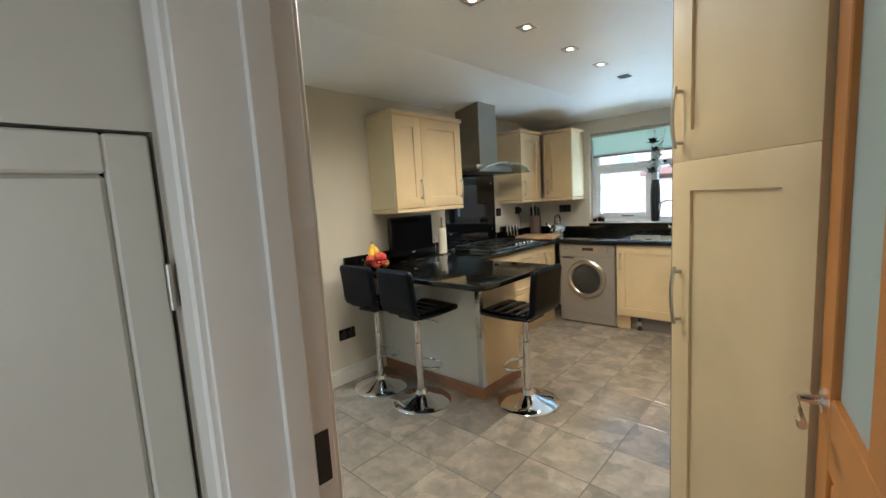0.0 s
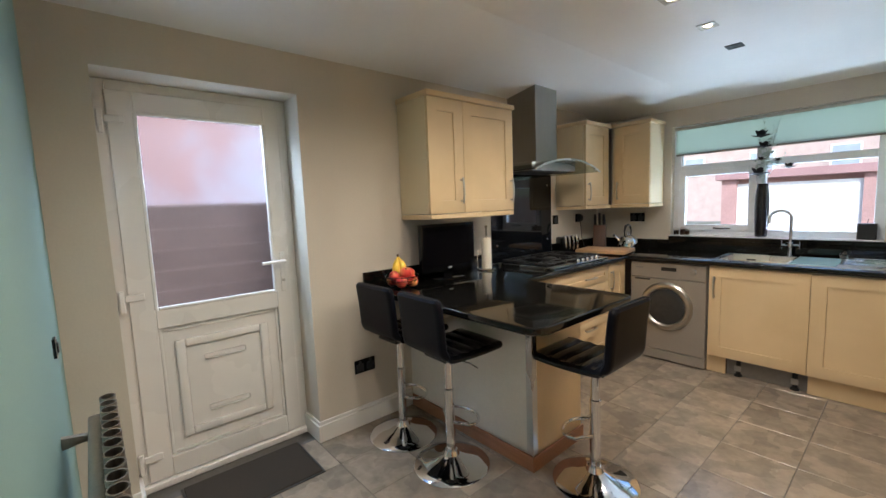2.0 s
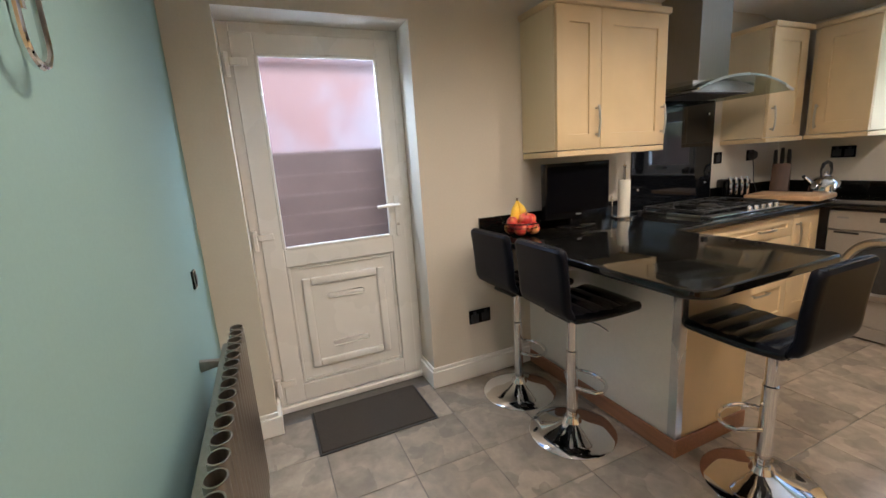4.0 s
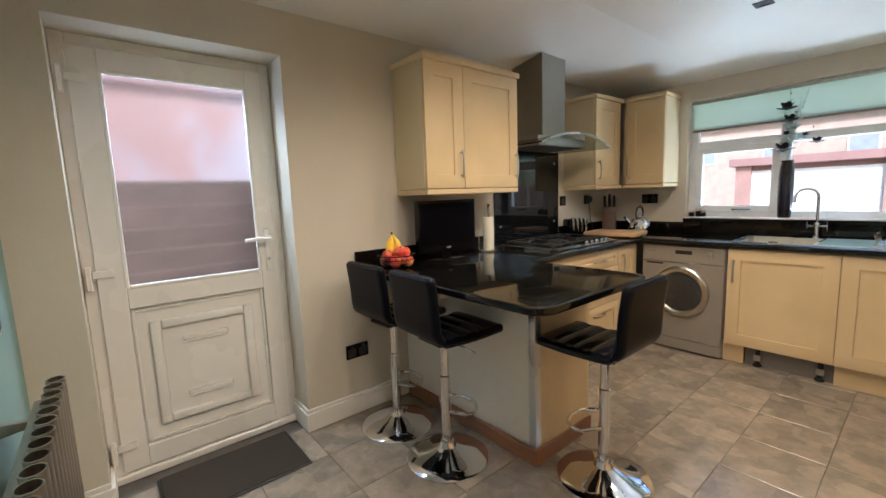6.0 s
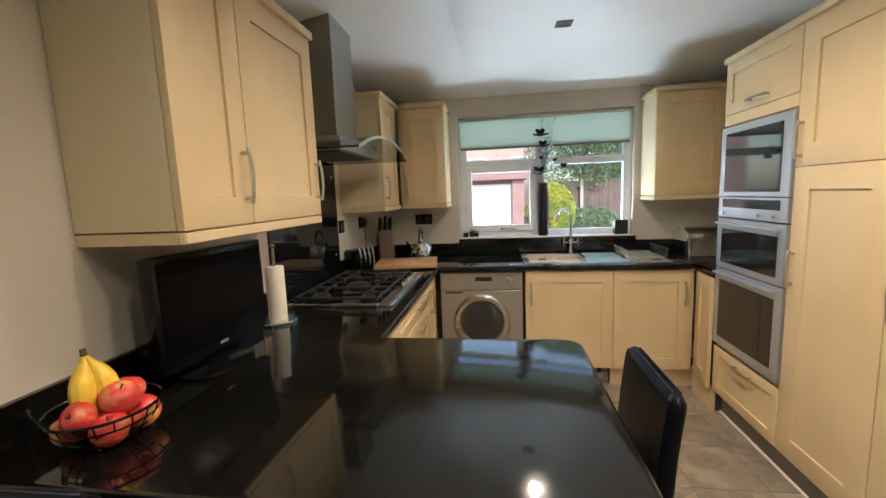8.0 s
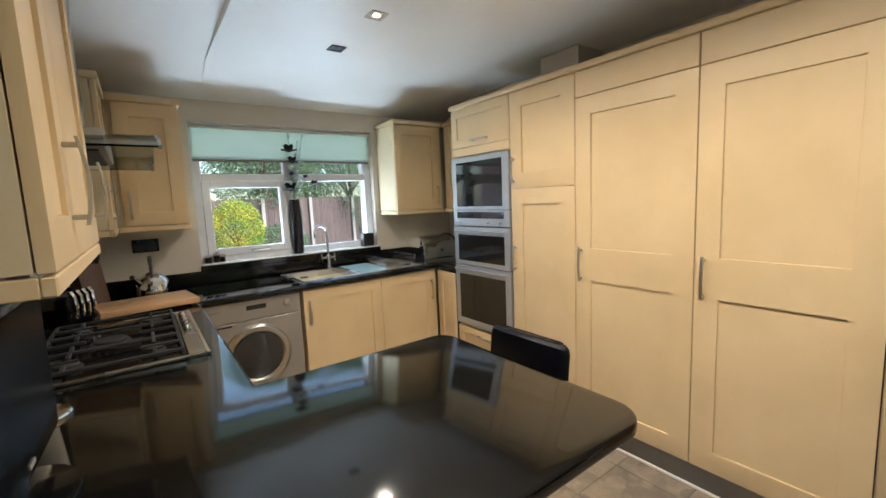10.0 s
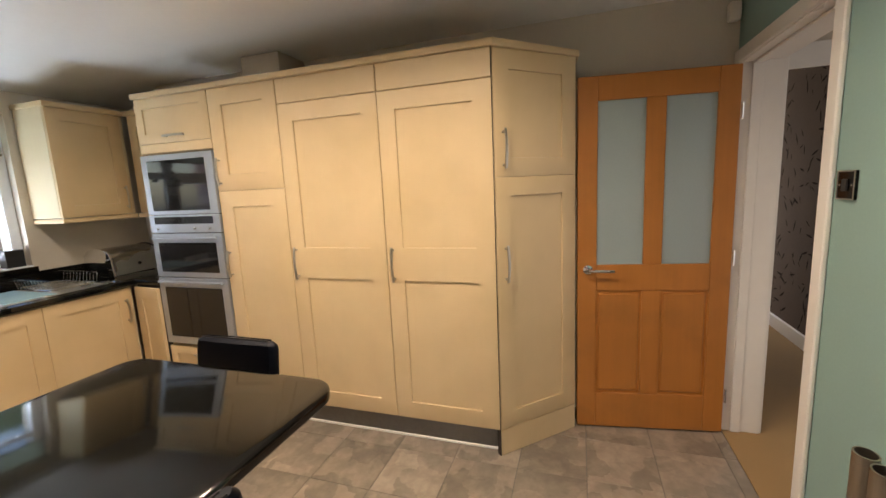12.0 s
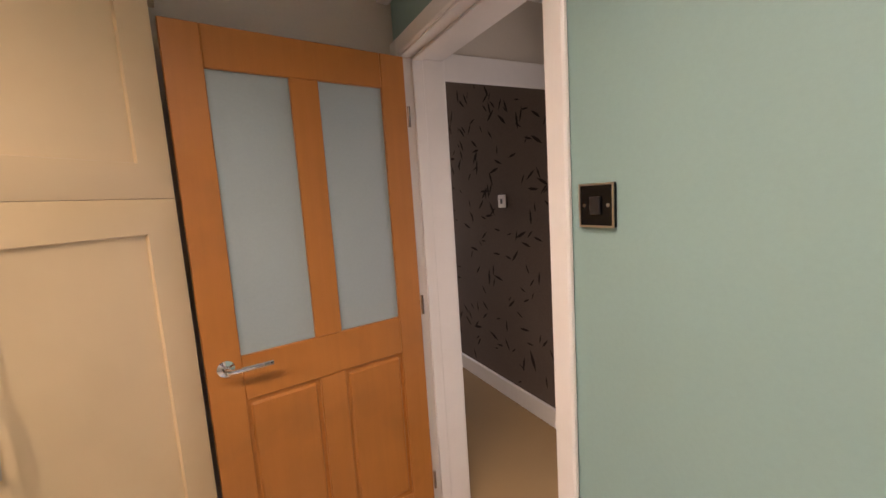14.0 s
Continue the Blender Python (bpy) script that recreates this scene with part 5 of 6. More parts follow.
def plate(name, label, m, w, h, kind):
    """A black nickel wall plate facing local -y, middle at the origin."""
    ob = thing(name, label, "switch" if kind == "switch" else "socket", m)
    part("plate", box(-w / 2, w / 2, -0.009, 0.0, -h / 2, h / 2, 0.002), M_BLACKGLOSS, ob, local=True)
    if kind == "switch":
        part("rim", join(box(-w / 2, w / 2, -0.0105, -0.0088, h / 2 - 0.004, h / 2), box(-w / 2, w / 2, -0.0105, -0.0088, -h / 2, -h / 2 + 0.004), box(w / 2 - 0.004, w / 2, -0.0105, -0.0088, -h / 2 + 0.004, h / 2 - 0.004), box(-w / 2, -w / 2 + 0.004, -0.0105, -0.0088, -h / 2 + 0.004, h / 2 - 0.004)), M_NICKEL, ob, local=True)
        part("rocker", box(-0.013, 0.013, -0.015, -0.0088, -0.018, 0.018, 0.002), M_BLACK, ob, local=True)
        for s in (-1, 1):
            part("screw", moved(lathe([(0.0035, 0), (0.0035, 0.0015), (0.001, 0.002)], 10), Matrix.Translation((s * 0.030, -0.009, 0)) @ rx90), M_NICKEL, ob, local=True)
    else:
        for s in (-1, 1) if kind == "double" else (0,):
            part("socket_face", box(s * w / 4 - 0.026, s * w / 4 + 0.026, -0.0105, -0.0088, -0.033, 0.018, 0.002), M_BLACK, ob, local=True)
            part("rocker", box(s * w / 4 - 0.010, s * w / 4 + 0.010, -0.013, -0.0088, 0.022, 0.036, 0.001), M_BLACK, ob, local=True)
    return ob


plate("light_switch", "dark metal light switch on the green wall beside the doorway", pose(1.967, 0.0, 1.401, 0, 0, 180), 0.088, 0.088, "switch")
plate("wall_socket", "black double socket low on the wall near the stools", pose(0.0, 1.415, 0.393, 0, 0, 90), 0.147, 0.087, "double")
plate("wall_socket", "black single socket above the worktop by the hob", pose(0.0, 3.575, 1.228, 0, 0, 90), 0.087, 0.087, "single")
plate("wall_socket", "black double socket above the worktop in the corner", pose(0.44, 4.37, 1.215), 0.147, 0.087, "double")
plate("wall_socket", "black double socket behind the television", pose(0.0, 2.06, 1.215, 0, 0, 90), 0.147, 0.087, "double")
plate("wall_switch", "small dark wall switch seen edge-on above the radiator", pose(0.36, 0.0, 0.965, 0, 0, 180), 0.05, 0.07, "switch")
hs = thing("hall_switch", "white hall light switch on the dark wallpaper", "switch", pose(3.66, -0.968, 1.392))
part("plate", box(-0.043, 0.043, 0.0, 0.009, -0.043, 0.043, 0.003), M_WHITE, hs, local=True)
part("rocker", box(-0.010, 0.010, 0.009, 0.013, -0.016, 0.016, 0.001), M_DARK, hs, local=True)
timer = thing("plug_timer", "round black plug in a wall socket", "plug", pose(0.0, 3.976, 1.227, 0, 0, 90))
part("plate", box(-0.043, 0.043, -0.009, 0, -0.043, 0.043, 0.002), M_BLACKGLOSS, timer, local=True)
part("plug", moved(lathe([(0.036, 0), (0.036, 0.03), (0.030, 0.04), (0.0, 0.041)], 20), Matrix.Translation((0, -0.009, 0)) @ rx90), M_BLACK, timer, local=True)
part("cord", tube([(0.0, -0.03, -0.03), (0.01, -0.035, -0.10), (0.03, -0.03, -0.20), (0.07, -0.04, -0.30)], 0.0035, 6), M_BLACK, timer, local=True)
sensor = thing("wall_sensor", "small white alarm sensor high in the corner", "sensor", pose(2.97, 0.035, 2.25))
part("case", box(-0.025, 0.025, -0.025, 0.03, -0.045, 0.045, 0.010, 2), M_WHITE, sensor, local=True)
duct = thing("boxed_duct", "white boxed-in duct above the tall cupboards", "duct", pose(2.85, 2.55, 2.12))
part("box", box(2.72, 2.995, 2.60, 2.90, 2.1205, 2.353, 0.003), M_WALL, duct)
mat_ = thing("doormat", "dark bristle doormat inside the side door", "doormat", pose(0.1, 0.67, 0.0))
part("surface", box(-0.085, 0.285, 0.375, 0.968, 0.0005, 0.012, 0.004), M_MAT, mat_)
part("edging", join(box(0.285, 0.297, 0.363, 0.980, 0.0005, 0.008, 0.002), box(-0.085, 0.285, 0.363, 0.375, 0.0005, 0.008, 0.002), box(-0.085, 0.285, 0.968, 0.980, 0.0005, 0.008, 0.002)), M_BLACK, mat_)

# television on the worktop
tv = thing("television", "small black flat television on a glossy stand", "television", pose(0.196, 2.002, 0.905, 0, 0, 88))
part("casing", box(-0.233, 0.233, -0.022, 0.022, 0.058, 0.382, 0.006, 2), M_BLACKGLOSS, tv, local=True)
part("back", box(-0.19, 0.19, 0.022, 0.062, 0.10, 0.33, 0.015, 2), M_BLACK, tv, local=True)
part("screen", box(-0.219, 0.219, -0.0245, -0.0215, 0.096, 0.364), M_SCREEN, tv, "dark matt screen", local=True)
part("logo_bar", box(-0.018, 0.018, -0.0235, -0.0215, 0.076, 0.084), M_BAR, tv, local=True)
part("neck", box(-0.04, 0.04, -0.004, 0.022, 0.010, 0.075, 0.004), M_BLACKGLOSS, tv, local=True)
foot = prism([(0.135 * math.cos(radians(a)), 0.01 + 0.095 * math.sin(radians(a))) for a in range(0, 360, 12)], 0.0005, 0.012, 0.004)
part("stand", foot, M_BLACKGLOSS, tv, "glossy oval stand", local=True)

# fruit bowl
fb = thing("fruit_bowl", "black wire fruit bowl on the worktop", "bowl", pose(0.212, 1.60, 0.905))
for r, z, t in ((0.108, 0.076, 0.0035), (0.100, 0.052, 0.002), (0.083, 0.028, 0.002), (0.055, 0.006, 0.003)):
    part("hoop", tube([(r * math.cos(radians(a)), r * math.sin(radians(a)), z) for a in range(0, 360, 15)], t, 6, closed=True), M_BLACKGLOSS, fb, local=True)
for k in range(20):
    a = radians(18 * k)
    part("wire", tube([(r * math.cos(a), r * math.sin(a), z) for r, z in ((0.055, 0.006), (0.083, 0.028), (0.100, 0.052), (0.108, 0.076))], 0.0016, 5), M_BLACKGLOSS, fb, local=True)
part("handle", tube([(0.0, -0.114, 0.080), (-0.03, -0.12, 0.11), (-0.06, -0.105, 0.118), (-0.08, -0.081, 0.080)], 0.003, 6), M_BLACKGLOSS, fb, local=True)


def fruit(name, label, place, r, tilt):
    ob = thing(name, label, "fruit", pose(*place, *tilt), "fruit in the bowl")
    prof = [(0.0, -0.80), (0.25, -0.86), (0.6, -0.74), (0.92, -0.35), (1.0, 0.1), (0.90, 0.52), (0.62, 0.80), (0.3, 0.86), (0.1, 0.74), (0.0, 0.68)]
    part("flesh", lathe([(a * r, b * r) for a, b in prof], 18), M_APPLE, ob, local=True)
    part("stalk", tube([(0, 0, 0.66 * r), (0.004, 0, 1.05 * r)], 0.0018, 5), M_STALK, ob, local=True)


for k, (dx, dy, dz, r, tx, tz) in enumerate(((0.055, -0.045, 0.048, 0.038, 20, 30), (-0.05, -0.05, 0.046, 0.037, -30, 80), (0.06, 0.045, 0.047, 0.038, 40, 10), (-0.045, 0.06, 0.047, 0.037, -15, 120),
                                             (0.010, 0.0, 0.040, 0.034, 10, 0), (0.045, 0.0, 0.104, 0.040, 25, 60), (0.015, 0.055, 0.098, 0.034, -35, 20), (0.005, -0.07, 0.090, 0.033, 60, 0))):
    fruit("apple", "red and yellow apple in the wire bowl", (0.212 + 0.88 * dx, 1.60 + 0.88 * dy, 0.905 + 0.9 * dz), 0.98 * r, (tx, 0, tz))
for k, (away, out) in enumerate(((-60, 0.031), (20, 0.034))):
    ob = thing("banana", "ripe yellow banana of a bunch standing in the fruit bowl", "fruit", pose(0.180, 1.596, 0.918, 0, 0, away), "bananas")
    line = [(out * math.sin(math.pi * 0.78 * u / 10) ** 0.9 + 0.002 * k, 0.0, 0.178 - 0.0135 * u) for u in range(11)]
    part("skin", tube(line, [0.006, 0.009, 0.016, 0.021, 0.024, 0.025, 0.025, 0.0235, 0.020, 0.014, 0.007], 10), M_BANANA, ob, local=True)
    part("stalk", tube([(0.002, 0, 0.180), (-0.002, 0, 0.196)], [0.0065, 0.0055], 6), M_STALK, ob, "dark dry stalk", local=True)

# kitchen roll on its holder
kr = thing("kitchen_roll_holder", "steel kitchen roll holder on the worktop", "kitchen roll holder", pose(0.15, 2.44, 0.905))
part("base", lathe([(0.075, 0.0005), (0.075, 0.008), (0.070, 0.012), (0.0, 0.0125)], 28), M_CHROME, kr, local=True)
part("rod", tube([(0, 0, 0.01), (0, 0, 0.325)], 0.007, 10), M_STEEL, kr, local=True)
part("finial", ball(0.012, (0, 0, 0.33)), M_STEEL, kr, local=True)
part("guard", tube([(-0.045, -0.055, 0.01), (-0.045, -0.055, 0.14), (-0.045, -0.055, 0.145)], 0.004, 8), M_CHROME, kr, local=True)
roll = thing("kitchen_roll", "white kitchen paper roll on its holder", "kitchen roll", pose(0.15, 2.44, 0.9185))
part("paper", lathe([(0.010, 0.0), (0.037, 0.0), (0.038, 0.004), (0.038, 0.226), (0.037, 0.23), (0.010, 0.23)], 28), M_TOWEL, roll, local=True)

# knife stand, chopping board, knife block and kettle in the corner
ks = thing("toaster", "black long toaster with chrome levers beside the hob", "toaster", pose(0.105, 3.625, 0.905, 0, 0, -28))
part("body", box(-0.065, 0.065, -0.095, 0.095, 0.010, 0.158, 0.018, 3), M_BLACKGLOSS, ks, local=True)
for y in (-0.06, -0.02, 0.02, 0.06):
    part("slot", box(-0.05, 0.05, y - 0.008, y + 0.008, 0.1575, 0.1595, 0.0005), M_DARK, ks, "dark bread slot", local=True)
    part("lever", tube([(0.066, y, 0.035), (0.072, y, 0.06), (0.074, y, 0.11), (0.070, y, 0.15), (0.055, y, 0.172)], [0.007, 0.011, 0.011, 0.010, 0.012], 10), M_CHROME, ks, "chrome lever", local=True)
for x in (-0.045, 0.045):
    for y in (-0.075, 0.075):
        part("foot", moved(lathe([(0.012, 0.0005), (0.012, 0.0105)], 10), Matrix.Translation((x, y, 0))), M_BLACK, ks, local=True)
cb = thing("chopping_board", "thick pale beech chopping board on the worktop", "chopping board", pose(0.415, 3.76, 0.905, 0, 0, 8))
part("board", box(-0.22, 0.22, -0.16, 0.16, 0.014, 0.046, 0.006, 2), M_BEECH, cb, local=True)
for sx in (-0.18, 0.18):
    for sy in (-0.12, 0.12):
        part("foot", moved(lathe([(0.014, 0.0005), (0.014, 0.0145)], 10), Matrix.Translation((sx, sy, 0))), M_BLACK, cb, local=True)
kb = thing("knife_block", "dark beech knife block with black-handled knives", "knife block", pose(0.15, 4.15, 0.905, 0, 0, 25))
part("block", along_x([(-0.085, 0.0005), (0.075, 0.0005), (0.11, 0.17), (-0.015, 0.245)], -0.06, 0.06, 0.004), M_BLOCKWOOD, kb, local=True)
for k in range(7):
    x, t = -0.042 + 0.042 * (k % 3), 0.034 * (k // 3)
    z = 0.235 - 0.020 * (k // 3)
    part("knife", tube([(x, t, z), (x, t - 0.030, z + 0.06 + 0.010 * (k % 2)), (x, t - 0.055, z + 0.115 + 0.014 * (k % 2))], [0.013, 0.015, 0.011], 8), M_BLACK, kb, "black knife handle", local=True)
kt = thing("kettle", "stainless steel hob kettle with black handle and spout", "kettle", pose(0.45, 4.14, 0.905))
part("body", lathe([(0.085, 0.0005), (0.094, 0.008), (0.095, 0.05), (0.085, 0.10), (0.06, 0.135), (0.032, 0.146)], 28), M_CHROME, kt, local=True)
part("lid", lathe([(0.034, 0.1465), (0.030, 0.154), (0.010, 0.158), (0.009, 0.168), (0.014, 0.176), (0.0, 0.182)], 20), M_CHROME, kt, local=True)
part("handle", tube([(0.0, -0.06, 0.135), (0.0, -0.072, 0.19), (0.0, -0.045, 0.235), (0.0, 0.0, 0.248), (0.0, 0.045, 0.235), (0.0, 0.072, 0.19), (0.0, 0.06, 0.135)], [0.006, 0.008, 0.012, 0.013, 0.012, 0.008, 0.006], 10), M_BLACK, kt, "black moulded handle", local=True)
part("spout", tube([(-0.06, -0.05, 0.09), (-0.085, -0.07, 0.125), (-0.095, -0.08, 0.14)], [0.018, 0.013, 0.011], 10), M_CHROME, kt, local=True)
part("whistle", ball(0.014, (-0.097, -0.082, 0.145)), M_BLACK, kt, local=True)

# on the window sill
vz = WIN_Z0 + 0.0122
vase = thing("vase", "tall slim black vase on the window sill", "vase", pose(1.455, 4.388, vz))
part("body", lathe([(0.036, 0.0003), (0.042, 0.008), (0.046, 0.10), (0.049, 0.22), (0.048, 0.32), (0.042, 0.39), (0.036, 0.425), (0.040, 0.44), (0.033, 0.44), (0.029, 0.41)], 24), M_VASE, vase, local=True)
fl = thing("flower_spray", "black silk flowers and pale leaves in the vase", "flowers", pose(1.455, 4.388, vz + 0.40))
rnd = random.Random(21)


def petal_leaf(ln, place, turn, wide=0.3):
    bm = bmesh.new()
    row = [(0, 0, 0), (0.35, wide * 0.8, 0.05), (0.65, wide, 0.07), (1, 0, 0), (0.65, -wide, 0.07), (0.35, -wide * 0.8, 0.05)]
    bm.faces.new([bm.verts.new((u * ln, v * ln, w3 * ln)) for u, v, w3 in row])
    return moved(bm, Matrix.Translation(place) @ Euler(turn).to_matrix().to_4x4())


# stems as (sideways lean, towards the room, height, pale leaves)
for lean, out, high, count in ((-0.03, 0.01, 0.42, 14), (0.02, 0.02, 0.36, 18), (0.06, 0.0, 0.50, 20), (-0.01, 0.0, 0.60, 14), (0.10, 0.01, 0.56, 16), (0.14, 0.02, 0.26, 9), (-0.05, 0.02, 0.24, 12), (0.04, 0.03, 0.30, 22), (0.07, 0.02, 0.40, 18)):
    tip = (lean, -out, high)
    part("stem", tube([(0, 0, 0.005), (lean * 0.35, -out * 0.3, high * 0.5), tip], 0.0018, 5), M_LEAFPALE, fl, local=True)
    for j in range(count):
        f = rnd.uniform(0.35, 1.0)
        ln = rnd.uniform(0.03, 0.055) if f < 0.75 else rnd.uniform(0.015, 0.03)
        part("leaf", petal_leaf(ln, (lean * f ** 1.5, -out * f, high * f), (rnd.uniform(-1.2, 1.2), rnd.uniform(-1.4, 0.4), rnd.uniform(0, 6.28))), M_LEAFPALE, fl, local=True)
for dx, dz, s in ((-0.02, 0.42, 0.085), (0.0, 0.335, 0.072), (-0.03, 0.115, 0.095), (0.165, 0.155, 0.060), (0.095, 0.215, 0.036), (-0.015, 0.235, 0.040)):
    petals = []
    for j in range(11):
        a = 2 * math.pi * j / 11 + rnd.uniform(-0.15, 0.15)
        pt = ball(s * 0.5, (0, 0, 0), (0.95, 0.6, 0.10), 8)
        petals.append(moved(pt, Matrix.Translation((dx, -0.02, dz)) @ Matrix.Rotation(a, 4, "Z") @ Matrix.Rotation(radians(-12 - 38 * (j % 2)), 4, "Y") @ Matrix.Translation((s * 0.36, 0, 0))))
    part("flower", join(*petals), M_PETAL, fl, "black silk bloom", local=True)
pot = thing("candle_box", "small black square holder on the window sill", "holder", pose(2.075, 4.39, vz))
part("box", box(-0.05, 0.05, -0.038, 0.038, 0.0003, 0.115, 0.003), M_BLACK, pot, local=True)
part("twig", tube([(0.0, 0.0, 0.115), (0.004, 0.0, 0.15)], 0.002, 5), M_BLACK, pot, local=True)
for dx, r, h in ((0.0, 0.022, 0.055), (0.055, 0.020, 0.07), (0.095, 0.018, 0.05)):
    jar = thing("sill_jar", "small glass jar with reddish contents on the sill", "jar", pose(0.80 + dx, 4.39, vz), "sill jars")
    part("glass", lathe([(r, 0.0003), (r, h), (r * 0.8, h + 0.006)], 14), M_JAR, jar, local=True)
    part("contents", lathe([(r * 0.85, 0.003), (r * 0.85, h * 0.7)], 12), M_BLOCKWOOD, jar, local=True)

# ---- outside ----
GZ = -0.25
ground = structure("ground", box(-60, 60, -40, 120, GZ - 0.1, GZ), M_LAWN, "garden of paving and grass", "ground")


def board_fence(name, label, m, length, height, rows, horizontal=True):
    ob = thing(name, label, "fence", m)
    step = height / rows if horizontal else 0.11
    if horizontal:
        for k in range(rows):
            part("board", moved(box(0, length, -0.01, 0.012, 0, step * 1.12, 0.003), Matrix.Translation((0, 0.0, k * step)) @ Matrix.Rotation(radians(6), 4, "X")), M_FENCE, ob, local=True)
    else:
        for k in range(int(length / step)):
            part("board", box(k * step, k * step + step - 0.006, -0.01 + 0.008 * (k % 2), 0.006 + 0.008 * (k % 2), 0, height, 0.003), M_FENCE, ob, local=True)
    for k in range(int(length / 1.8) + 1):
        if horizontal:
            part("post", box(k * 1.8 - 0.045, k * 1.8 + 0.045, 0.03, 0.12, 0, height + 0.06, 0.006), M_FENCE, ob, local=True)
        else:
            part("post", box(k * 1.8 - 0.06, k * 1.8 + 0.06, -0.09, -0.032, 0, height + 0.06, 0.006), M_MORTAR, ob, "pale concrete post", local=True)
    part("capping", box(0, length, -0.03, 0.03, height + 0.005, height + 0.04, 0.004), M_FENCE, ob, local=True)
    return ob


board_fence("garden_fence", "brown horizontal-board fence along the side passage", pose(-1.35, -2.2, GZ, 0, 0, 90), 7.2, 1.70, 11)
board_fence("garden_fence", "brown upright-board fence at the garden's end", pose(2.4, 17.5, GZ), 12.0, 1.95, 1, False)
nb = thing("neighbour_house", "pinkish rendered house wall beyond the side fence", "house", pose(-5.5, 0, GZ))
part("wall", box(-9.5, -5.5, -8, 12, GZ, 3.1), M_RENDER, nb)
part("roof", box(-9.6, -5.38, -8.2, 12.2, 3.101, 3.25, 0.01), M_RENDER, nb, "pale flat roof edge")

# garage with a white up-and-over door
GX0, GX1, GY = -1.25, 1.78, 13.2
gar = thing("garage", "brick garage with white door and flat mauve fascia", "garage", pose(0.3, GY, GZ))
part("wall", join(box(GX0, GX0 + 0.33, GY, GY + 5, GZ, 1.78), box(GX1 - 0.33, GX1, GY, GY + 5, GZ, 1.78), box(GX0 + 0.33, GX1 - 0.33, GY + 0.2, GY + 5, 1.62, 1.78)), M_BRICK, gar)
part("fascia", box(GX0 - 0.12, GX1 + 0.12, GY - 0.15, GY + 5.2, 1.78, 1.98, 0.01), M_FASCIA, gar, "mauve fascia board")
gdoor = part("door", box(GX0 + 0.33, GX1 - 0.33, GY + 0.10, GY + 0.14, GZ + 0.02, 1.66, 0.004), M_GARAGE, gar, "white metal garage door")
for k in range(8):
    part("rib", box(GX0 + 0.36, GX1 - 0.36, GY + 0.088, GY + 0.102, GZ + 0.10 + 0.22 * k, GZ + 0.24 + 0.22 * k, 0.004), M_GARAGE, gdoor)

# far house behind the garage
fh = thing("far_house", "pale peach brick house with brown roof far behind the garage", "house", pose(-3, 30, GZ))
part("wall", box(-12, 3.6, 30, 38, GZ, 4.9), M_FARBRICK, fh)
part("roof", moved(prism([(29.5, 4.8), (34, 7.6), (38.5, 4.8)], -12.4, 4.0), Matrix(((0, 0, 1, 0), (1, 0, 0, 0), (0, 1, 0, 0), (0, 0, 0, 1)))), M_ROOF, fh)
for x in (-8, -4.5, -1, 1.8):
    wd = part("window", box(x, x + 1.2, 29.94, 30.0, 2.6, 3.8, 0.01), M_UPVC, fh, "white framed window")
    part("pane", box(x + 0.08, x + 1.12, 29.93, 29.945, 2.68, 3.72), M_FARGLASS, wd)


def leaves(rnd, centre, size, count, leaf, hollow=0.72):
    """Many small leaves in an uneven crown."""
    verts, faces = [], []
    bumps = [(Vector((rnd.gauss(0, 1), rnd.gauss(0, 1), rnd.gauss(0, 1))).normalized(), rnd.uniform(0.75, 1.2)) for _ in range(14)]
    for _ in range(count):
        d = Vector((rnd.gauss(0, 1), rnd.gauss(0, 1), rnd.gauss(0, 1))).normalized()
        reach = max((g for v, g in bumps if d.dot(v) > 0.55), default=0.8) if rnd.random() < 0.9 else 1.1
        r = reach * rnd.uniform(hollow, 1.0)
        p = Vector(centre) + Vector((d.x * size[0], d.y * size[1], d.z * size[2])) * r
        q = Euler((rnd.uniform(-1, 1), rnd.uniform(-1, 1), rnd.uniform(0, 6.28))).to_matrix()
        s = leaf * rnd.uniform(0.6, 1.3)
        k = len(verts)
        for u, v in ((-0.5, 0), (0, 0.28), (0.5, 0), (0, -0.28)):
            verts.append(p + q @ Vector((u * s, v * s, 0.06 * s * (1 if v else -1))))
        faces.append((k, k + 1, k + 2, k + 3))
    me = bpy.data.meshes.new("leaves")
    me.from_pydata([tuple(v) for v in verts], [], faces)
    return me


def plant(name, label, place, size, count, leaf, mat, trunk=0.05, seed=1, category="shrub"):
    rnd = random.Random(seed)
    ob = thing(name, label, category, pose(place[0], place[1], GZ))
    low = max(place[2] - GZ, 0.1)
    part("trunk", tube([(0, 0, 0), (0.03, 0.02, low * 0.5), (-0.02, 0.05, low), (0.0, 0.0, low + size[2] * 0.4)], [trunk, trunk * 0.85, trunk * 0.6, trunk * 0.2], 8), M_BARK, ob, local=True)
    for k in range(5):
        a = k * 1.3 + seed
        part("limb", tube([(0, 0, low * (0.6 + 0.08 * k)), (0.45 * size[0] * math.cos(a), 0.45 * size[1] * math.sin(a), low + 0.15 * size[2]), (0.75 * size[0] * math.cos(a), 0.75 * size[1] * math.sin(a), low + 0.4 * size[2])], [trunk * 0.5, trunk * 0.3, trunk * 0.08], 6), M_BARK, ob, local=True)
    me = leaves(rnd, (0, 0, low), size, count, leaf)
    me.materials.append(mat)
    crown = new("crown", me)
    crown.parent = ob
    BASE[crown.name] = BASE[ob.name]
    return ob


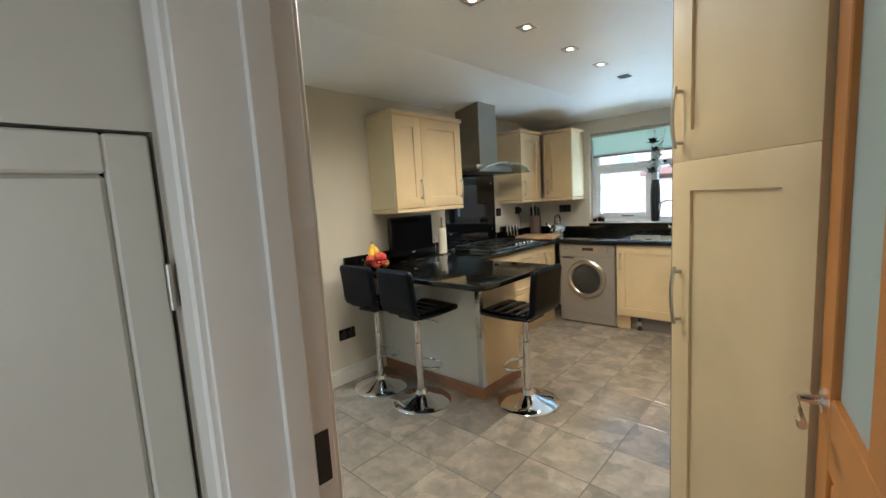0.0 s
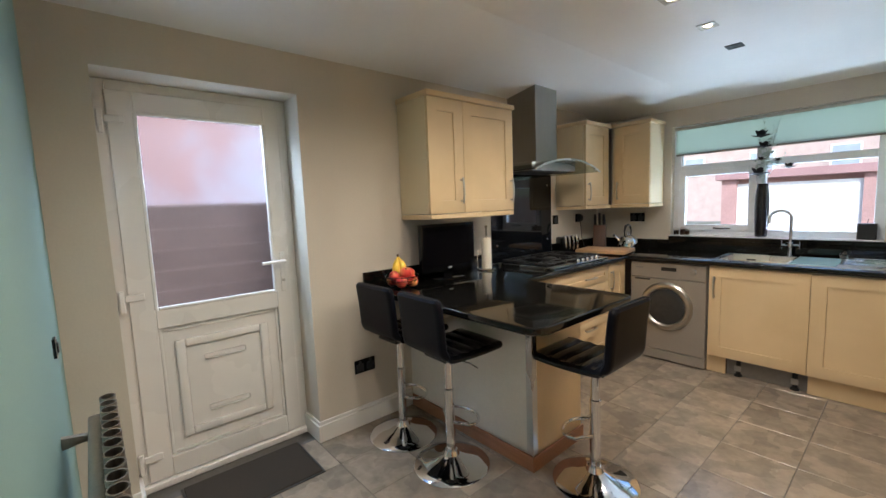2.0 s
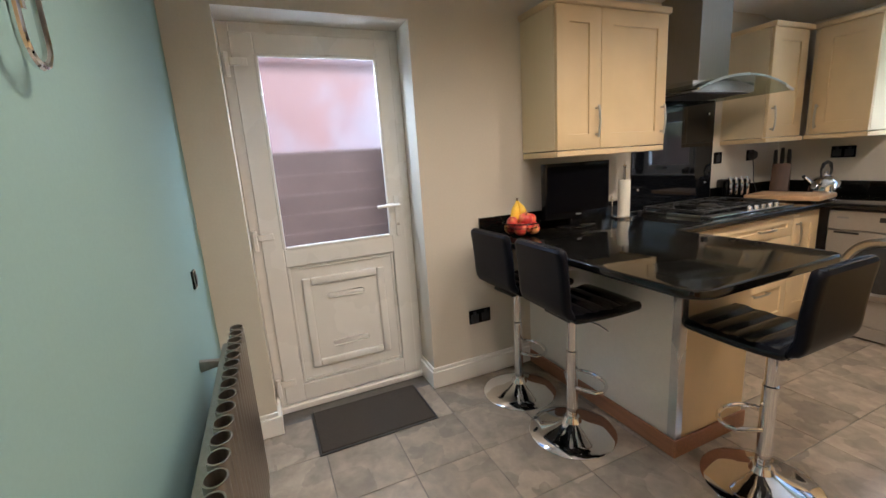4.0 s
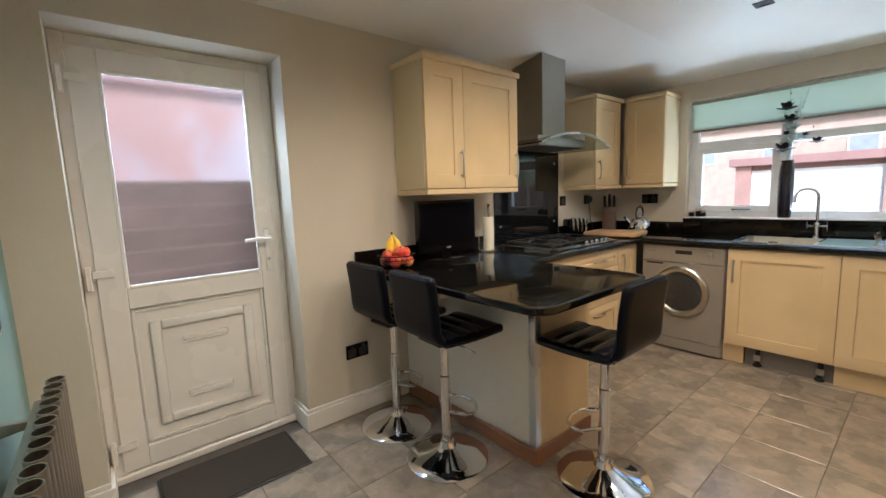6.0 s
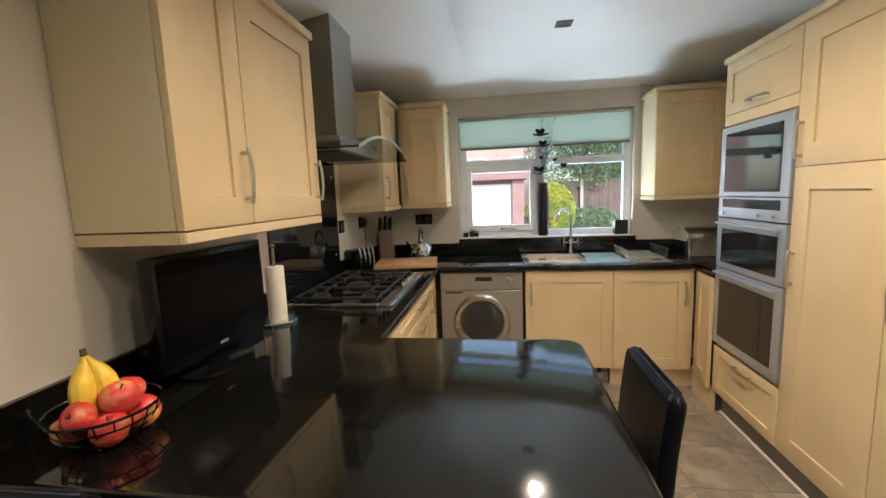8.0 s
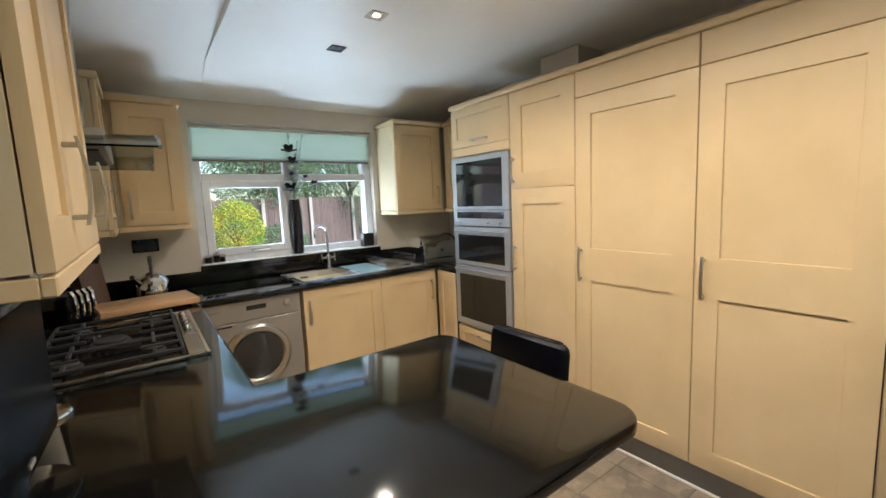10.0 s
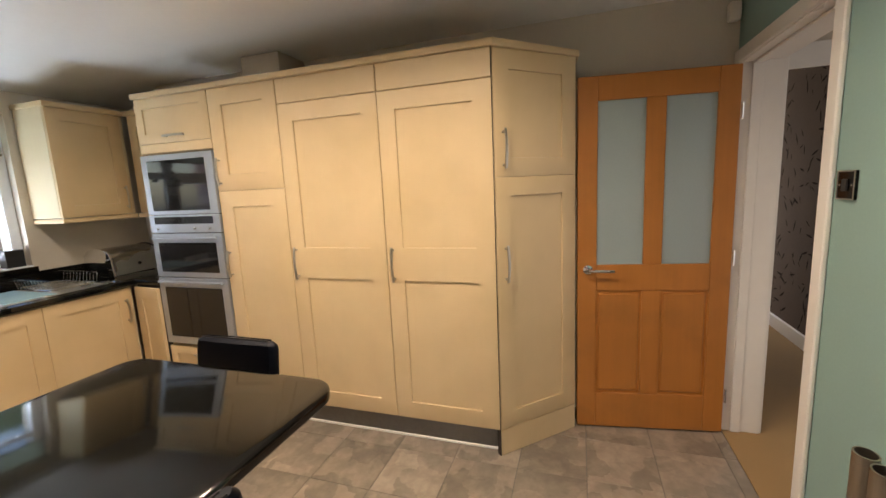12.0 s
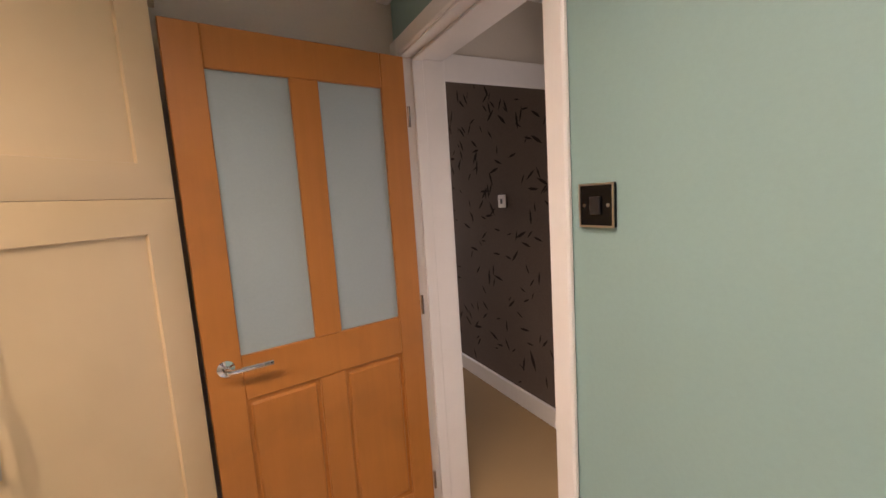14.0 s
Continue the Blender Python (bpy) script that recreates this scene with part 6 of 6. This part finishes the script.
plant("shrub", "rounded yellow-green variegated shrub beside the garage", (2.58, 13.6, 0.78), (0.66, 0.66, 0.82), 12000, 0.055, M_LEAFY, seed=3)
plant("shrub", "dark green shrub in front of the fence", (4.0, 14.8, 0.25), (0.85, 0.7, 0.55), 7000, 0.07, M_LEAFD, seed=5)
plant("tree", "dark green leafy tree over the garden fence", (4.6, 18.6, 2.9), (2.2, 1.6, 1.7), 16000, 0.10, M_LEAFD, trunk=0.14, seed=7, category="tree")
plant("tree", "green conifer-like tree behind the fence", (8.2, 18.4, 2.4), (1.7, 1.5, 2.8), 16000, 0.10, M_LEAFD, trunk=0.14, seed=8, category="tree")
plant("tree", "tall green tree behind the shrubs", (5.6, 21.5, 3.9), (2.4, 2.0, 1.9), 14000, 0.13, M_LEAFD, trunk=0.16, seed=9, category="tree")
plant("tree", "tall green tree far behind the fence", (8.0, 24.0, 4.2), (3.4, 2.2, 2.6), 14000, 0.14, M_LEAFD, trunk=0.18, seed=11, category="tree")
plant("tree", "tall green tree at the garden's far corner", (13.0, 22.0, 4.0), (3.4, 2.2, 3.0), 14000, 0.14, M_LEAFD, trunk=0.18, seed=12, category="tree")

# ---- floor tiles, each a piece of the floor ----
PITCH, JOINT = 0.339, 0.003
floor = structure("floor", box(0.0, 3.0, 0.0, 4.37, -0.0045, -0.0035), M_GROUT, "grey-brown slate-look floor tiles with dark joints", "floor")


def tile_mesh(dx, dy):
    bm = box(JOINT / 2, dx - JOINT / 2, JOINT / 2, dy - JOINT / 2, -0.012, 0.0)
    top = [e for e in bm.edges if all(v.co.z > -0.001 for v in e.verts)]
    bmesh.ops.bevel(bm, geom=top, offset=0.0018, segments=1, affect="EDGES")
    me = bpy.data.meshes.new("tile")
    bm.to_mesh(me)
    bm.free()
    me.materials.append(M_TILE)
    return me


full, strip = tile_mesh(PITCH, PITCH), tile_mesh(PITCH, 0.0565)
rnd = random.Random(11)
for i in range(-3, 6):
    for j in range(-1, 12):
        ob = new("tile", full if j >= 0 else strip)
        ob.location = (0.965 + PITCH * i, 0.055 + PITCH * j if j >= 0 else -0.0015, rnd.uniform(-0.0006, 0.0))
        ob.parent = floor
